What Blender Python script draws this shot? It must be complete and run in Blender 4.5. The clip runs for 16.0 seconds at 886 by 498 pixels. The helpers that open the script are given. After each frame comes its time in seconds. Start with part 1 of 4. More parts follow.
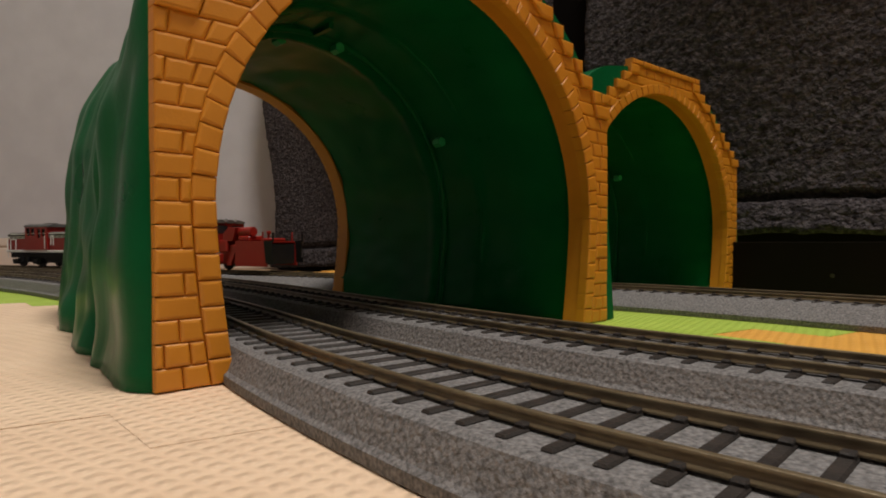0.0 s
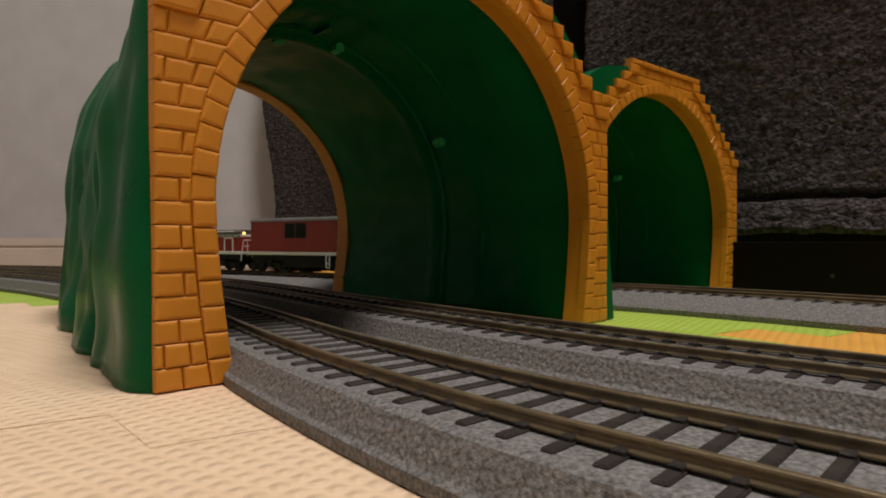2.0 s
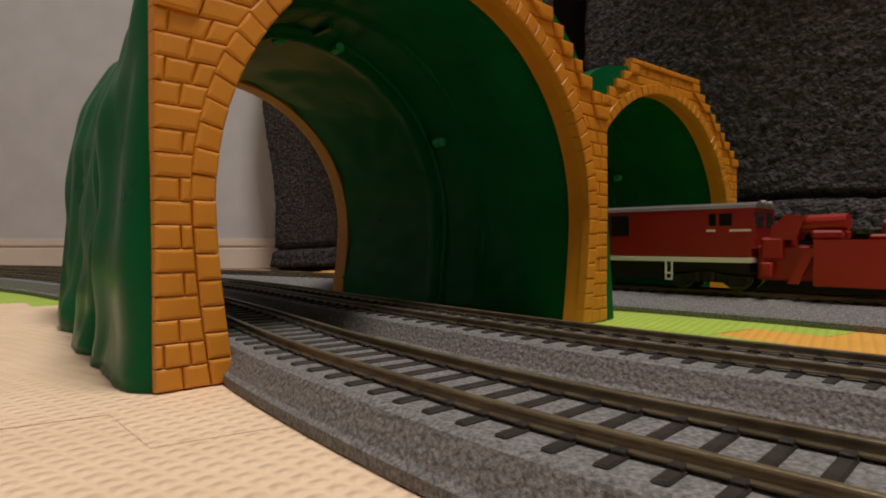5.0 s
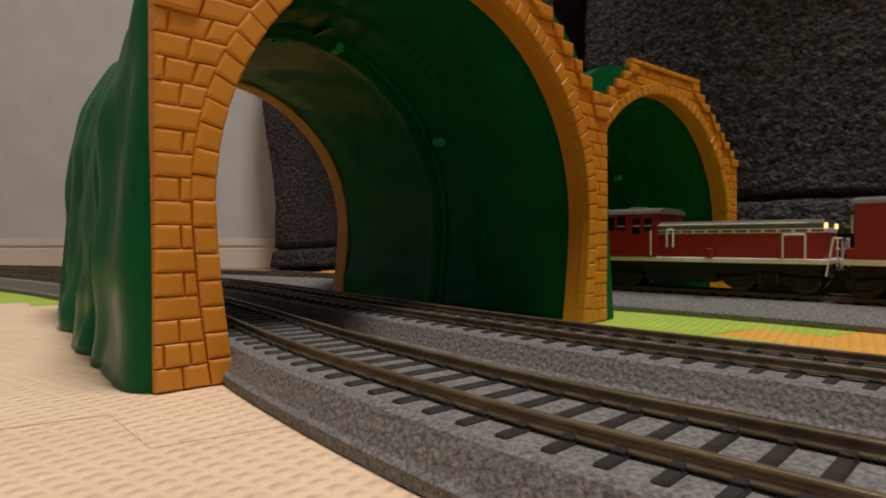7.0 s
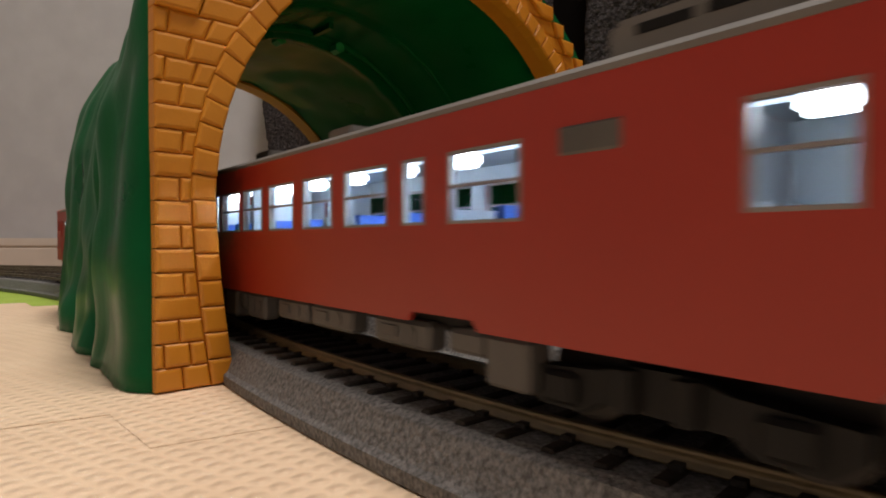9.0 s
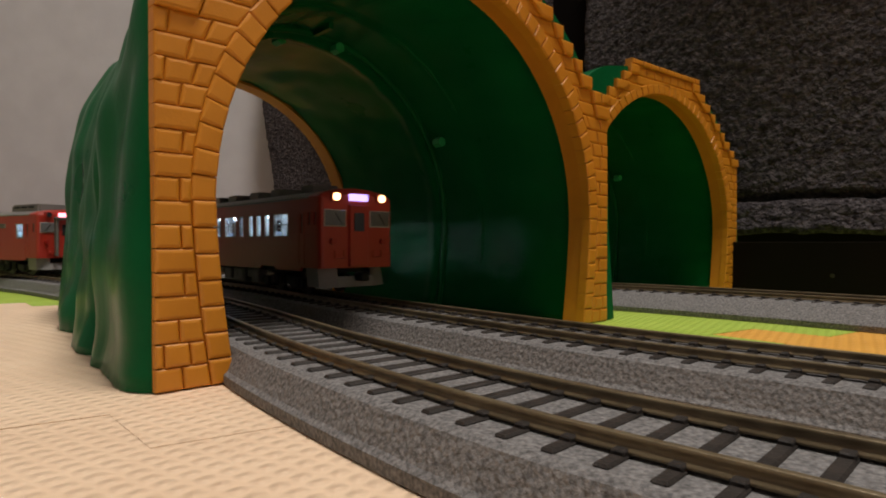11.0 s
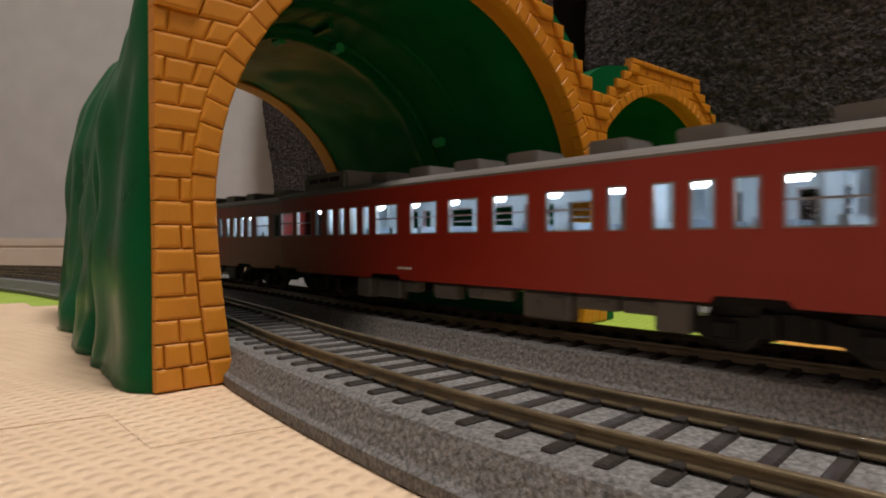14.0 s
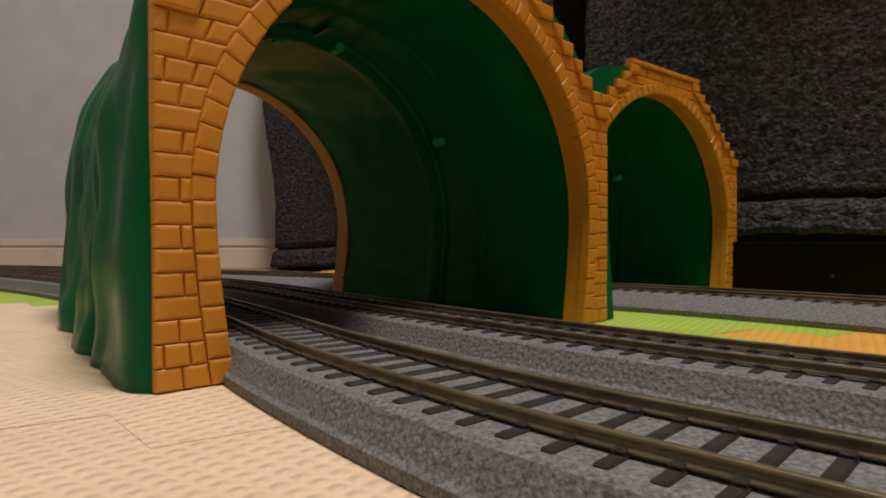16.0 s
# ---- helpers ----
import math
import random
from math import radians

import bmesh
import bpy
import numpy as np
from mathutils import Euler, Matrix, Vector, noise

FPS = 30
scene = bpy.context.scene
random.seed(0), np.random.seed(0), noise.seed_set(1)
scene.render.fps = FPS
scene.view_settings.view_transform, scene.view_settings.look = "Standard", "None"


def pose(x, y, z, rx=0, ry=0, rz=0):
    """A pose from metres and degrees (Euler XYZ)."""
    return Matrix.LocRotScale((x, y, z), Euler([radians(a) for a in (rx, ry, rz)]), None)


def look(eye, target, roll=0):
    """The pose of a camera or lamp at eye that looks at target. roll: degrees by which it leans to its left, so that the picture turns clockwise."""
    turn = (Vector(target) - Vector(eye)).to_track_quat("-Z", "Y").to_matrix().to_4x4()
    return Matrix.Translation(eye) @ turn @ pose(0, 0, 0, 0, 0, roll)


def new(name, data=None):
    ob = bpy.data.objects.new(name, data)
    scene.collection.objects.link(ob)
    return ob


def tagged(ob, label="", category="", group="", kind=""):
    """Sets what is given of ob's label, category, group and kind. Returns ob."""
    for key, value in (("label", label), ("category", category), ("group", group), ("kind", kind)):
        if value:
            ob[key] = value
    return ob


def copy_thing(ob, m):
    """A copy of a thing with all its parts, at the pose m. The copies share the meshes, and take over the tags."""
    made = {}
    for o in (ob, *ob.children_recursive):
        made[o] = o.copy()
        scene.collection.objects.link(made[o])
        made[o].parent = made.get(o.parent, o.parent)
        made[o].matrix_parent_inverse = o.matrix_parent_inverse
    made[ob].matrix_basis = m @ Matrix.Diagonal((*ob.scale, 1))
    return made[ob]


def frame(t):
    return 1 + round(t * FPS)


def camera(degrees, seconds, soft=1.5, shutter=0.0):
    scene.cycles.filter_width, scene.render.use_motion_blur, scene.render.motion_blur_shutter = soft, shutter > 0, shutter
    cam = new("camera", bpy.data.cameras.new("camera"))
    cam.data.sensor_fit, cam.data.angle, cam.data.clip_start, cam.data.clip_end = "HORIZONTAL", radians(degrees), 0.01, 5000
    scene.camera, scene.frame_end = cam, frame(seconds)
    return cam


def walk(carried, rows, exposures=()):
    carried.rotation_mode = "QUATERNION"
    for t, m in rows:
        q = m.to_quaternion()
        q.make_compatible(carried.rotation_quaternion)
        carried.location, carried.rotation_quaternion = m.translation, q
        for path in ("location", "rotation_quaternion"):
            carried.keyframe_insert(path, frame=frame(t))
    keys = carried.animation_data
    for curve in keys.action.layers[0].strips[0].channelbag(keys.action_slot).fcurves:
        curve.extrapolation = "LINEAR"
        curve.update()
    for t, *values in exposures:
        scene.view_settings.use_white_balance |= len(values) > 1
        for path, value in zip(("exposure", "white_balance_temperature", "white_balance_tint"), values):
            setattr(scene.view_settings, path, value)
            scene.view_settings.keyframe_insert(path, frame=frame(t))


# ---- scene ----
# ---- camera ----
CAM_FOV, CAM_PITCH, CAM_ROLL, CAM_H = 72.97, 0.0109, 0.0, 0.0341
cam = camera(CAM_FOV, 16.0, soft=1.9, shutter=0.22)
EYE = Vector((0, 0, CAM_H))
CAM_POSE = look(EYE, EYE + Vector((0, math.cos(CAM_PITCH), -math.sin(CAM_PITCH))), -math.degrees(CAM_ROLL))
walk(cam, [(0, CAM_POSE), (16.0, CAM_POSE)], exposures=[(0, 0.0), (16.0, 0.0)])

# ---- light ----
world = bpy.data.worlds.new("room_air")
scene.world = world
world.use_nodes = True
world.node_tree.nodes["Background"].inputs[0].default_value = (1.0, 0.93, 0.88, 1)
world.node_tree.nodes["Background"].inputs[1].default_value = 0.006


def area_lamp(name, place, target, size, power, colour):
    data = bpy.data.lights.new(name, "AREA")
    data.shape, data.size, data.energy, data.color = "DISK", size, power, colour
    ob = new(name, data)
    ob.matrix_world = look(place, target)
    return ob


area_lamp("ceiling_lamp_light", (0.42, -0.14, 2.28), (0.40, -0.12, 0), 0.6, 46.5, (1.0, 0.915, 0.835))


# ---- materials ----
def material(name, colour, rough=0.5, metal=0.0, colour2=None, scale=60, bump=0.0, bump_scale=None, detail=4.0, low=0.35, high=0.65, rough_var=0.0, spec=0.5, coat=0.0, bump_dist=0.001):
    m = bpy.data.materials.new(name)
    m.use_nodes = True
    t = m.node_tree
    b = t.nodes["Principled BSDF"]
    b.inputs["Roughness"].default_value, b.inputs["Metallic"].default_value = rough, metal
    b.inputs["Specular IOR Level"].default_value = spec
    b.inputs["Coat Weight"].default_value = coat
    b.inputs["Base Color"].default_value = (*colour, 1)
    co = t.nodes.new("ShaderNodeTexCoord")
    if colour2 or rough_var:
        n = t.nodes.new("ShaderNodeTexNoise")
        n.inputs["Scale"].default_value, n.inputs["Detail"].default_value = scale, detail
        t.links.new(co.outputs["Object"], n.inputs["Vector"])
        r = t.nodes.new("ShaderNodeValToRGB")
        r.color_ramp.elements[0].position, r.color_ramp.elements[1].position = low, high
        r.color_ramp.elements[0].color, r.color_ramp.elements[1].color = (*colour, 1), (*(colour2 or colour), 1)
        t.links.new(n.outputs["Fac"], r.inputs["Fac"])
        t.links.new(r.outputs["Color"], b.inputs["Base Color"])
        if rough_var:
            k = t.nodes.new("ShaderNodeMapRange")
            k.inputs["To Min"].default_value, k.inputs["To Max"].default_value = rough - rough_var, rough + rough_var
            t.links.new(n.outputs["Fac"], k.inputs["Value"])
            t.links.new(k.outputs["Result"], b.inputs["Roughness"])
    if bump:
        n2 = t.nodes.new("ShaderNodeTexNoise")
        n2.inputs["Scale"].default_value, n2.inputs["Detail"].default_value = bump_scale or scale * 4, 3
        t.links.new(co.outputs["Object"], n2.inputs["Vector"])
        bp = t.nodes.new("ShaderNodeBump")
        bp.inputs["Strength"].default_value, bp.inputs["Distance"].default_value = bump, bump_dist
        t.links.new(n2.outputs["Fac"], bp.inputs["Height"])
        t.links.new(bp.outputs["Normal"], b.inputs["Normal"])
    return m


def glow(name, colour, strength):
    m = bpy.data.materials.new(name)
    m.use_nodes = True
    b = m.node_tree.nodes["Principled BSDF"]
    b.inputs["Base Color"].default_value = (*colour, 1)
    b.inputs["Emission Color"].default_value = (*colour, 1)
    b.inputs["Emission Strength"].default_value = strength
    return m


def glass(name, tint=(0.9, 0.95, 1.0)):
    m = bpy.data.materials.new(name)
    m.use_nodes = True
    b = m.node_tree.nodes["Principled BSDF"]
    b.inputs["Base Color"].default_value = (*tint, 1)
    b.inputs["Roughness"].default_value = 0.04
    b.inputs["Transmission Weight"].default_value = 1.0
    b.inputs["IOR"].default_value = 1.05
    return m


def weave(name, colour, colour2, pitch=0.0042):
    """Foam mat with a pressed woven relief."""
    m = material(name, colour, 0.62, 0, colour2, 45, spec=0.35, low=0.3, high=0.7)
    t = m.node_tree
    b = t.nodes["Principled BSDF"]
    co = t.nodes.new("ShaderNodeTexCoord")
    mp = t.nodes.new("ShaderNodeMapping")
    mp.inputs["Rotation"].default_value = (0, 0, radians(-24))
    t.links.new(co.outputs["Object"], mp.inputs["Vector"])
    waves = []
    for axis, size in (("X", pitch * 1.0), ("Y", pitch * 0.85)):
        wv = t.nodes.new("ShaderNodeTexWave")
        wv.bands_direction = axis
        wv.inputs["Scale"].default_value = 0.314 / size
        wv.inputs["Distortion"].default_value = 0.6
        wv.inputs["Detail"].default_value = 1.0
        t.links.new(mp.outputs["Vector"], wv.inputs["Vector"])
        waves.append(wv)
    br = t.nodes.new("ShaderNodeMath")
    br.operation = "MULTIPLY"
    t.links.new(waves[0].outputs["Fac"], br.inputs[0])
    t.links.new(waves[1].outputs["Fac"], br.inputs[1])
    n = t.nodes.new("ShaderNodeTexNoise")
    n.inputs["Scale"].default_value = 400
    t.links.new(co.outputs["Object"], n.inputs["Vector"])
    sub = t.nodes.new("ShaderNodeMath")
    sub.operation = "MULTIPLY_ADD"
    sub.inputs[1].default_value = 1.0
    t.links.new(br.outputs[0], sub.inputs[0])
    mul = t.nodes.new("ShaderNodeMath")
    mul.operation = "MULTIPLY"
    mul.inputs[1].default_value = 0.5
    t.links.new(n.outputs["Fac"], mul.inputs[0])
    t.links.new(mul.outputs[0], sub.inputs[2])
    bp = t.nodes.new("ShaderNodeBump")
    bp.inputs["Strength"].default_value, bp.inputs["Distance"].default_value = 0.9, 0.0009
    t.links.new(sub.outputs[0], bp.inputs["Height"])
    t.links.new(bp.outputs["Normal"], b.inputs["Normal"])
    return m


MAT_CREAM = weave("cream_foam", (0.80, 0.60, 0.42), (0.86, 0.66, 0.47))
MAT_GREEN = weave("lime_foam", (0.36, 0.52, 0.07), (0.42, 0.58, 0.09))
MAT_ORANGE = weave("orange_foam", (0.72, 0.36, 0.06), (0.78, 0.42, 0.08))
BALLAST = material("grey_ballast", (0.085, 0.084, 0.085), 0.92, 0, (0.27, 0.265, 0.265), 1300, 0.8, 900, low=0.3, high=0.72, bump_dist=0.0009)
SLEEPER = material("black_brown_sleeper", (0.012, 0.009, 0.007), 0.65, 0, (0.026, 0.019, 0.015), 200, 0.3, 900)
RAIL = material("weathered_rail", (0.125, 0.096, 0.056), 0.42, 0.35, (0.20, 0.158, 0.094), 140, 0.15, 800)
BRICK = material("orange_plastic_brick", (0.56, 0.220, 0.013), 0.42, 0, (0.62, 0.25, 0.017), 90, 0.08, 1500, rough_var=0.06)
JOINT = material("orange_plastic_joint", (0.54, 0.195, 0.011), 0.5, 0, (0.58, 0.215, 0.013), 120)
GREEN = material("green_plastic", (0.0028, 0.092, 0.030), 0.30, 0, (0.0045, 0.115, 0.038), 35, 0.06, 500, rough_var=0.08, spec=0.08)
# lit copy of GREEN: the light on the post ends is put into the colour
LIT_GREEN = material("green_plastic_lit", (0.02, 0.33, 0.12), 0.4, 0, (0.025, 0.37, 0.135), 60)
WALLPAPER = material("pale_wallpaper", (0.48, 0.475, 0.50), 0.85, 0, (0.52, 0.515, 0.54), 25, 0.25, 350)
CREAM_PAINT = material("cream_baseboard", (0.66, 0.57, 0.49), 0.45, 0, (0.70, 0.60, 0.52), 15)
PLUSH = material("grey_plush", (0.044, 0.039, 0.042), 0.95, 0, (0.115, 0.103, 0.108), 230, 1.0, 300, low=0.40, high=0.68, spec=0.1, bump_dist=0.009)
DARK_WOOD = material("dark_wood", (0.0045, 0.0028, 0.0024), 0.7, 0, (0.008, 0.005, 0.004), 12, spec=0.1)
CEILING_PAINT = material("white_ceiling", (0.78, 0.77, 0.75), 0.9, 0, (0.74, 0.73, 0.71), 6)
FLOOR_WOOD = material("wood_floor", (0.30, 0.19, 0.11), 0.5, 0, (0.38, 0.25, 0.15), 9)
RED = material("vermilion_paint", (0.32, 0.024, 0.013), 0.40, 0, (0.35, 0.028, 0.015), 30, 0.04, 900, rough_var=0.05)
LOCO_RED = material("loco_red_paint", (0.235, 0.011, 0.008), 0.38, 0, (0.26, 0.014, 0.009), 40, 0.04, 900)
PLOUGH_RED = material("plough_red_paint", (0.27, 0.011, 0.006), 0.42, 0, (0.30, 0.014, 0.007), 40, 0.04, 900)
ROOF_GREY = material("roof_grey", (0.15, 0.142, 0.135), 0.6, 0, (0.185, 0.175, 0.165), 60)
UNDER_GREY = material("underframe_grey", (0.085, 0.082, 0.079), 0.6, 0, (0.115, 0.110, 0.105), 80)
BLACK = material("black_plastic", (0.007, 0.007, 0.007), 0.6, 0, (0.012, 0.011, 0.011), 90, spec=0.25)
WHITE = material("white_plastic", (0.66, 0.65, 0.63), 0.45, 0, (0.72, 0.71, 0.69), 60)
SILVER = material("silver_trim", (0.36, 0.36, 0.37), 0.4, 0.3, (0.42, 0.42, 0.43), 60)
FRAME_GREY = material("window_frame_grey", (0.22, 0.20, 0.20), 0.45, 0.2, (0.27, 0.25, 0.25), 60)
SEAT_BLUE = material("blue_seat", (0.03, 0.10, 0.42), 0.6, 0, (0.04, 0.13, 0.5), 60)
INTERIOR = material("pale_interior", (0.34, 0.38, 0.41), 0.6, 0, (0.40, 0.44, 0.47), 60)
DARK_GLASS = material("dark_glass", (0.015, 0.017, 0.02), 0.08, 0, (0.02, 0.022, 0.026), 30)
PANE = glass("clear_pane")
LED = glow("white_led", (0.86, 0.94, 1.0), 34)
LED_STRIP = glow("led_strip", (0.78, 0.90, 1.0), 1.1)
WHEEL = material("dark_steel_wheel", (0.03, 0.026, 0.023), 0.45, 0.4, (0.05, 0.043, 0.037), 90)
SKIRT_GREY = material("plough_grey", (0.17, 0.165, 0.16), 0.55, 0, (0.21, 0.20, 0.195), 70)
# dark cab glass with its grey reflection of the room painted into the colour
CAB_GLASS = material("cab_glass_painted_reflection", (0.10, 0.105, 0.11), 0.1, 0, (0.13, 0.135, 0.14), 60)
DIM_LAMP = glow("dim_amber_lamp", (1.0, 0.60, 0.22), 1.6)
SEAT_GREY = material("grey_seat", (0.20, 0.24, 0.30), 0.6, 0, (0.25, 0.29, 0.35), 60)
HEADLIGHT = glow("warm_headlight", (1.0, 0.62, 0.28), 5)
TAIL_LIGHT = glow("red_tail_light", (1.0, 0.03, 0.02), 3)
SIGN_GLOW = glow("destination_glow", (0.50, 0.38, 1.0), 1.9)
SIGN_PINK = glow("rear_sign_glow", (1.0, 0.30, 0.38), 3)


# ---- mesh helpers ----
def part(name, bm, mat, parent=None, label="", smooth=False):
    me = bpy.data.meshes.new(name)
    bmesh.ops.recalc_face_normals(bm, faces=bm.faces)
    bm.to_mesh(me)
    bm.free()
    if smooth:
        for p in me.polygons:
            p.use_smooth = True
    me.materials.append(mat)
    ob = new(name, me)
    ob.parent = parent
    if label:
        ob["label"] = label
    return ob


def shared(name, me, parent, m):
    ob = new(name, me)
    ob.parent = parent
    ob.matrix_basis = m
    return ob


def box(bm, x0, x1, y0, y1, z0, z1, bevel=0.0, seg=1):
    r = bmesh.ops.create_cube(bm, size=1.0)
    vs = r["verts"]
    for v in vs:
        v.co = Vector((x0 + (v.co.x + 0.5) * (x1 - x0), y0 + (v.co.y + 0.5) * (y1 - y0), z0 + (v.co.z + 0.5) * (z1 - z0)))
    if bevel:
        es = list({e for v in vs for e in v.link_edges})
        bmesh.ops.bevel(bm, geom=es, offset=bevel, segments=seg, affect="EDGES", clamp_overlap=True)
    return vs


def cyl(bm, a, b, r, seg=12, r2=None):
    a, b = Vector(a), Vector(b)
    d = b - a
    m = Matrix.Translation((a + b) / 2) @ d.to_track_quat("Z", "Y").to_matrix().to_4x4()
    return bmesh.ops.create_cone(bm, cap_ends=True, segments=seg, radius1=r, radius2=r if r2 is None else r2, depth=d.length, matrix=m)["verts"]


def prism(bm, poly, y0, y1, bevel=0.0, front="y0"):
    """poly: points in (x, z), extruded from y0 to y1; the y0 side gets chamfered edges."""
    n = len(poly)
    c = Vector((sum(p[0] for p in poly) / n, sum(p[1] for p in poly) / n))
    if bevel:
        ins = []
        for p in poly:
            d = c - Vector(p)
            ins.append(Vector(p) + d * min(0.45, bevel * 1.4 / max(d.length, 1e-6)))
        rings = [[bm.verts.new((p.x, y0, p.y)) for p in ins], [bm.verts.new((p[0], y0 + bevel * 0.8, p[1])) for p in poly], [bm.verts.new((p[0], y1, p[1])) for p in poly]]
    else:
        rings = [[bm.verts.new((p[0], y0, p[1])) for p in poly], [bm.verts.new((p[0], y1, p[1])) for p in poly]]
    for r, s in zip(rings, rings[1:]):
        for i in range(n):
            bm.faces.new((r[i], r[(i + 1) % n], s[(i + 1) % n], s[i]))
    bm.faces.new(rings[0])
    bm.faces.new(rings[-1][::-1])


def thing(name, label, category, group="", kind="", m=None):
    ob = new(name)
    ob.empty_display_size = 0.01
    tagged(ob, label, category, group, kind)
    if m is not None:
        ob.matrix_basis = m
    return ob


# ---- the tracks' lines in plan ----
def smooth_line(points, step=0.002, blur=18):
    p = np.array(points, float)
    d = np.r_[0, np.cumsum(np.linalg.norm(np.diff(p, axis=0), axis=1))]
    s = np.arange(0, d[-1], step)
    q = np.c_[np.interp(s, d, p[:, 0]), np.interp(s, d, p[:, 1])]
    k = np.exp(-0.5 * (np.arange(-3 * blur, 3 * blur + 1) / blur) ** 2)
    k /= k.sum()
    for _ in range(2):
        a = 2 * q[0] - q[1:3 * blur + 1][::-1]
        b = 2 * q[-1] - q[-3 * blur - 1:-1][::-1]
        e = np.r_[a, q, b]
        q = np.c_[np.convolve(e[:, 0], k, "valid"), np.convolve(e[:, 1], k, "valid")]
    d = np.r_[0, np.cumsum(np.linalg.norm(np.diff(q, axis=0), axis=1))]
    s = np.arange(0, d[-1], step)
    return s, np.c_[np.interp(s, d, q[:, 0]), np.interp(s, d, q[:, 1])]


RAIL_TOP, SLEEPER_TOP, GAUGE = 0.0113, 0.0092, 0.0165
LINE_NEAR = smooth_line([(0.95, -1.06), (0.11, -0.020), (0.077, 0.0245), (0.0539, 0.0526), (0.0391, 0.0679), (0.0265, 0.0786), (0.0145, 0.0911), (-0.0088, 0.119), (-0.0313, 0.1483), (-0.050, 0.1765), (-0.0675, 0.203), (-0.107, 0.258), (-0.155, 0.312), (-0.205, 0.361), (-0.255, 0.404), (-0.312, 0.446), (-0.39, 0.488), (-0.52, 0.535), (-0.70, 0.565), (-1.0, 0.565), (-1.6, 0.45), (-1.95, 0.30)], 0.001, 9)
LINE_MID = smooth_line([(1.03, -1.06), (0.140, 0.052), (0.1121, 0.083), (0.0929, 0.1047), (0.0766, 0.1215), (0.0643, 0.1325), (0.052, 0.1442), (0.0399, 0.1568), (0.0163, 0.1835), (-0.0066, 0.2109), (-0.029, 0.2385), (-0.047, 0.262), (-0.084, 0.311), (-0.133, 0.367), (-0.19, 0.421), (-0.26, 0.469), (-0.35, 0.514), (-0.46, 0.555), (-0.60, 0.595), (-0.80, 0.625), (-1.1, 0.625), (-1.5, 0.56), (-2.05, 0.34)], 0.001, 9)
LINE_FAR = smooth_line([(1.0, -0.70), (0.2657, 0.1523), (0.1761, 0.2538), (0.1438, 0.287), (0.1036, 0.3289), (0.02, 0.376), (-0.06, 0.427), (-0.15, 0.479), (-0.25, 0.526), (-0.40, 0.583), (-0.54, 0.625), (-0.72, 0.665), (-1.0, 0.695), (-1.5, 0.68)], 0.001, 30)


def at(line, s, side=0.0):
    """Plan point and heading at the length s; side: metres to the right of the heading."""
    ss, q = line
    x, y = np.interp(s, ss, q[:, 0]), np.interp(s, ss, q[:, 1])
    x1, y1 = np.interp(s + 0.004, ss, q[:, 0]), np.interp(s + 0.004, ss, q[:, 1])
    x0, y0 = np.interp(s - 0.004, ss, q[:, 0]), np.interp(s - 0.004, ss, q[:, 1])
    h = math.atan2(y1 - y0, x1 - x0)
    return x + side * math.sin(h), y - side * math.cos(h), h


def nearest(line, x, y):
    ss, q = line
    return float(ss[np.argmin((q[:, 0] - x) ** 2 + (q[:, 1] - y) ** 2)])


def sweep(bm, line, s0, s1, profile, step=0.006, closed=True):
    """profile: (side, z) points, swept along the line."""
    n = max(2, int((s1 - s0) / step))
    rings = []
    for i in range(n + 1):
        s = s0 + (s1 - s0) * i / n
        x, y, h = at(line, s)
        rings.append([bm.verts.new((x + a * math.sin(h), y - a * math.cos(h), z)) for a, z in profile])
    m = len(profile)
    for r, t in zip(rings, rings[1:]):
        for j in range(m if closed else m - 1):
            bm.faces.new((r[j], r[(j + 1) % m], t[(j + 1) % m], t[j]))
    if closed:
        bm.faces.new(rings[0])
        bm.faces.new(rings[-1][::-1])


RAIL_PROFILE = [(-0.0011, -0.0021), (-0.0011, -0.0017), (-0.0004, -0.0014), (-0.0004, -0.0008), (-0.0006, -0.0006), (-0.0006, -0.0001), (-0.0004, 0), (0.0004, 0), (0.0006, -0.0001), (0.0006, -0.0006), (0.0004, -0.0008), (0.0004, -0.0014), (0.0011, -0.0017), (0.0011, -0.0021)]


def sleeper_mesh():
    bm = bmesh.new()
    box(bm, -0.00105, 0.00105, -0.0150, 0.0150, -0.0016, 0, 0.0003)
    for c in (-GAUGE / 2 - 0.0004, GAUGE / 2 + 0.0004):
        box(bm, -0.0009, 0.0009, c - 0.0024, c + 0.0024, -0.0002, 0.0006, 0.0002)
    me = bpy.data.meshes.new("sleeper")
    bm.to_mesh(me)
    bm.free()
    me.materials.append(SLEEPER)
    return me


SLEEPER_MESH = sleeper_mesh()


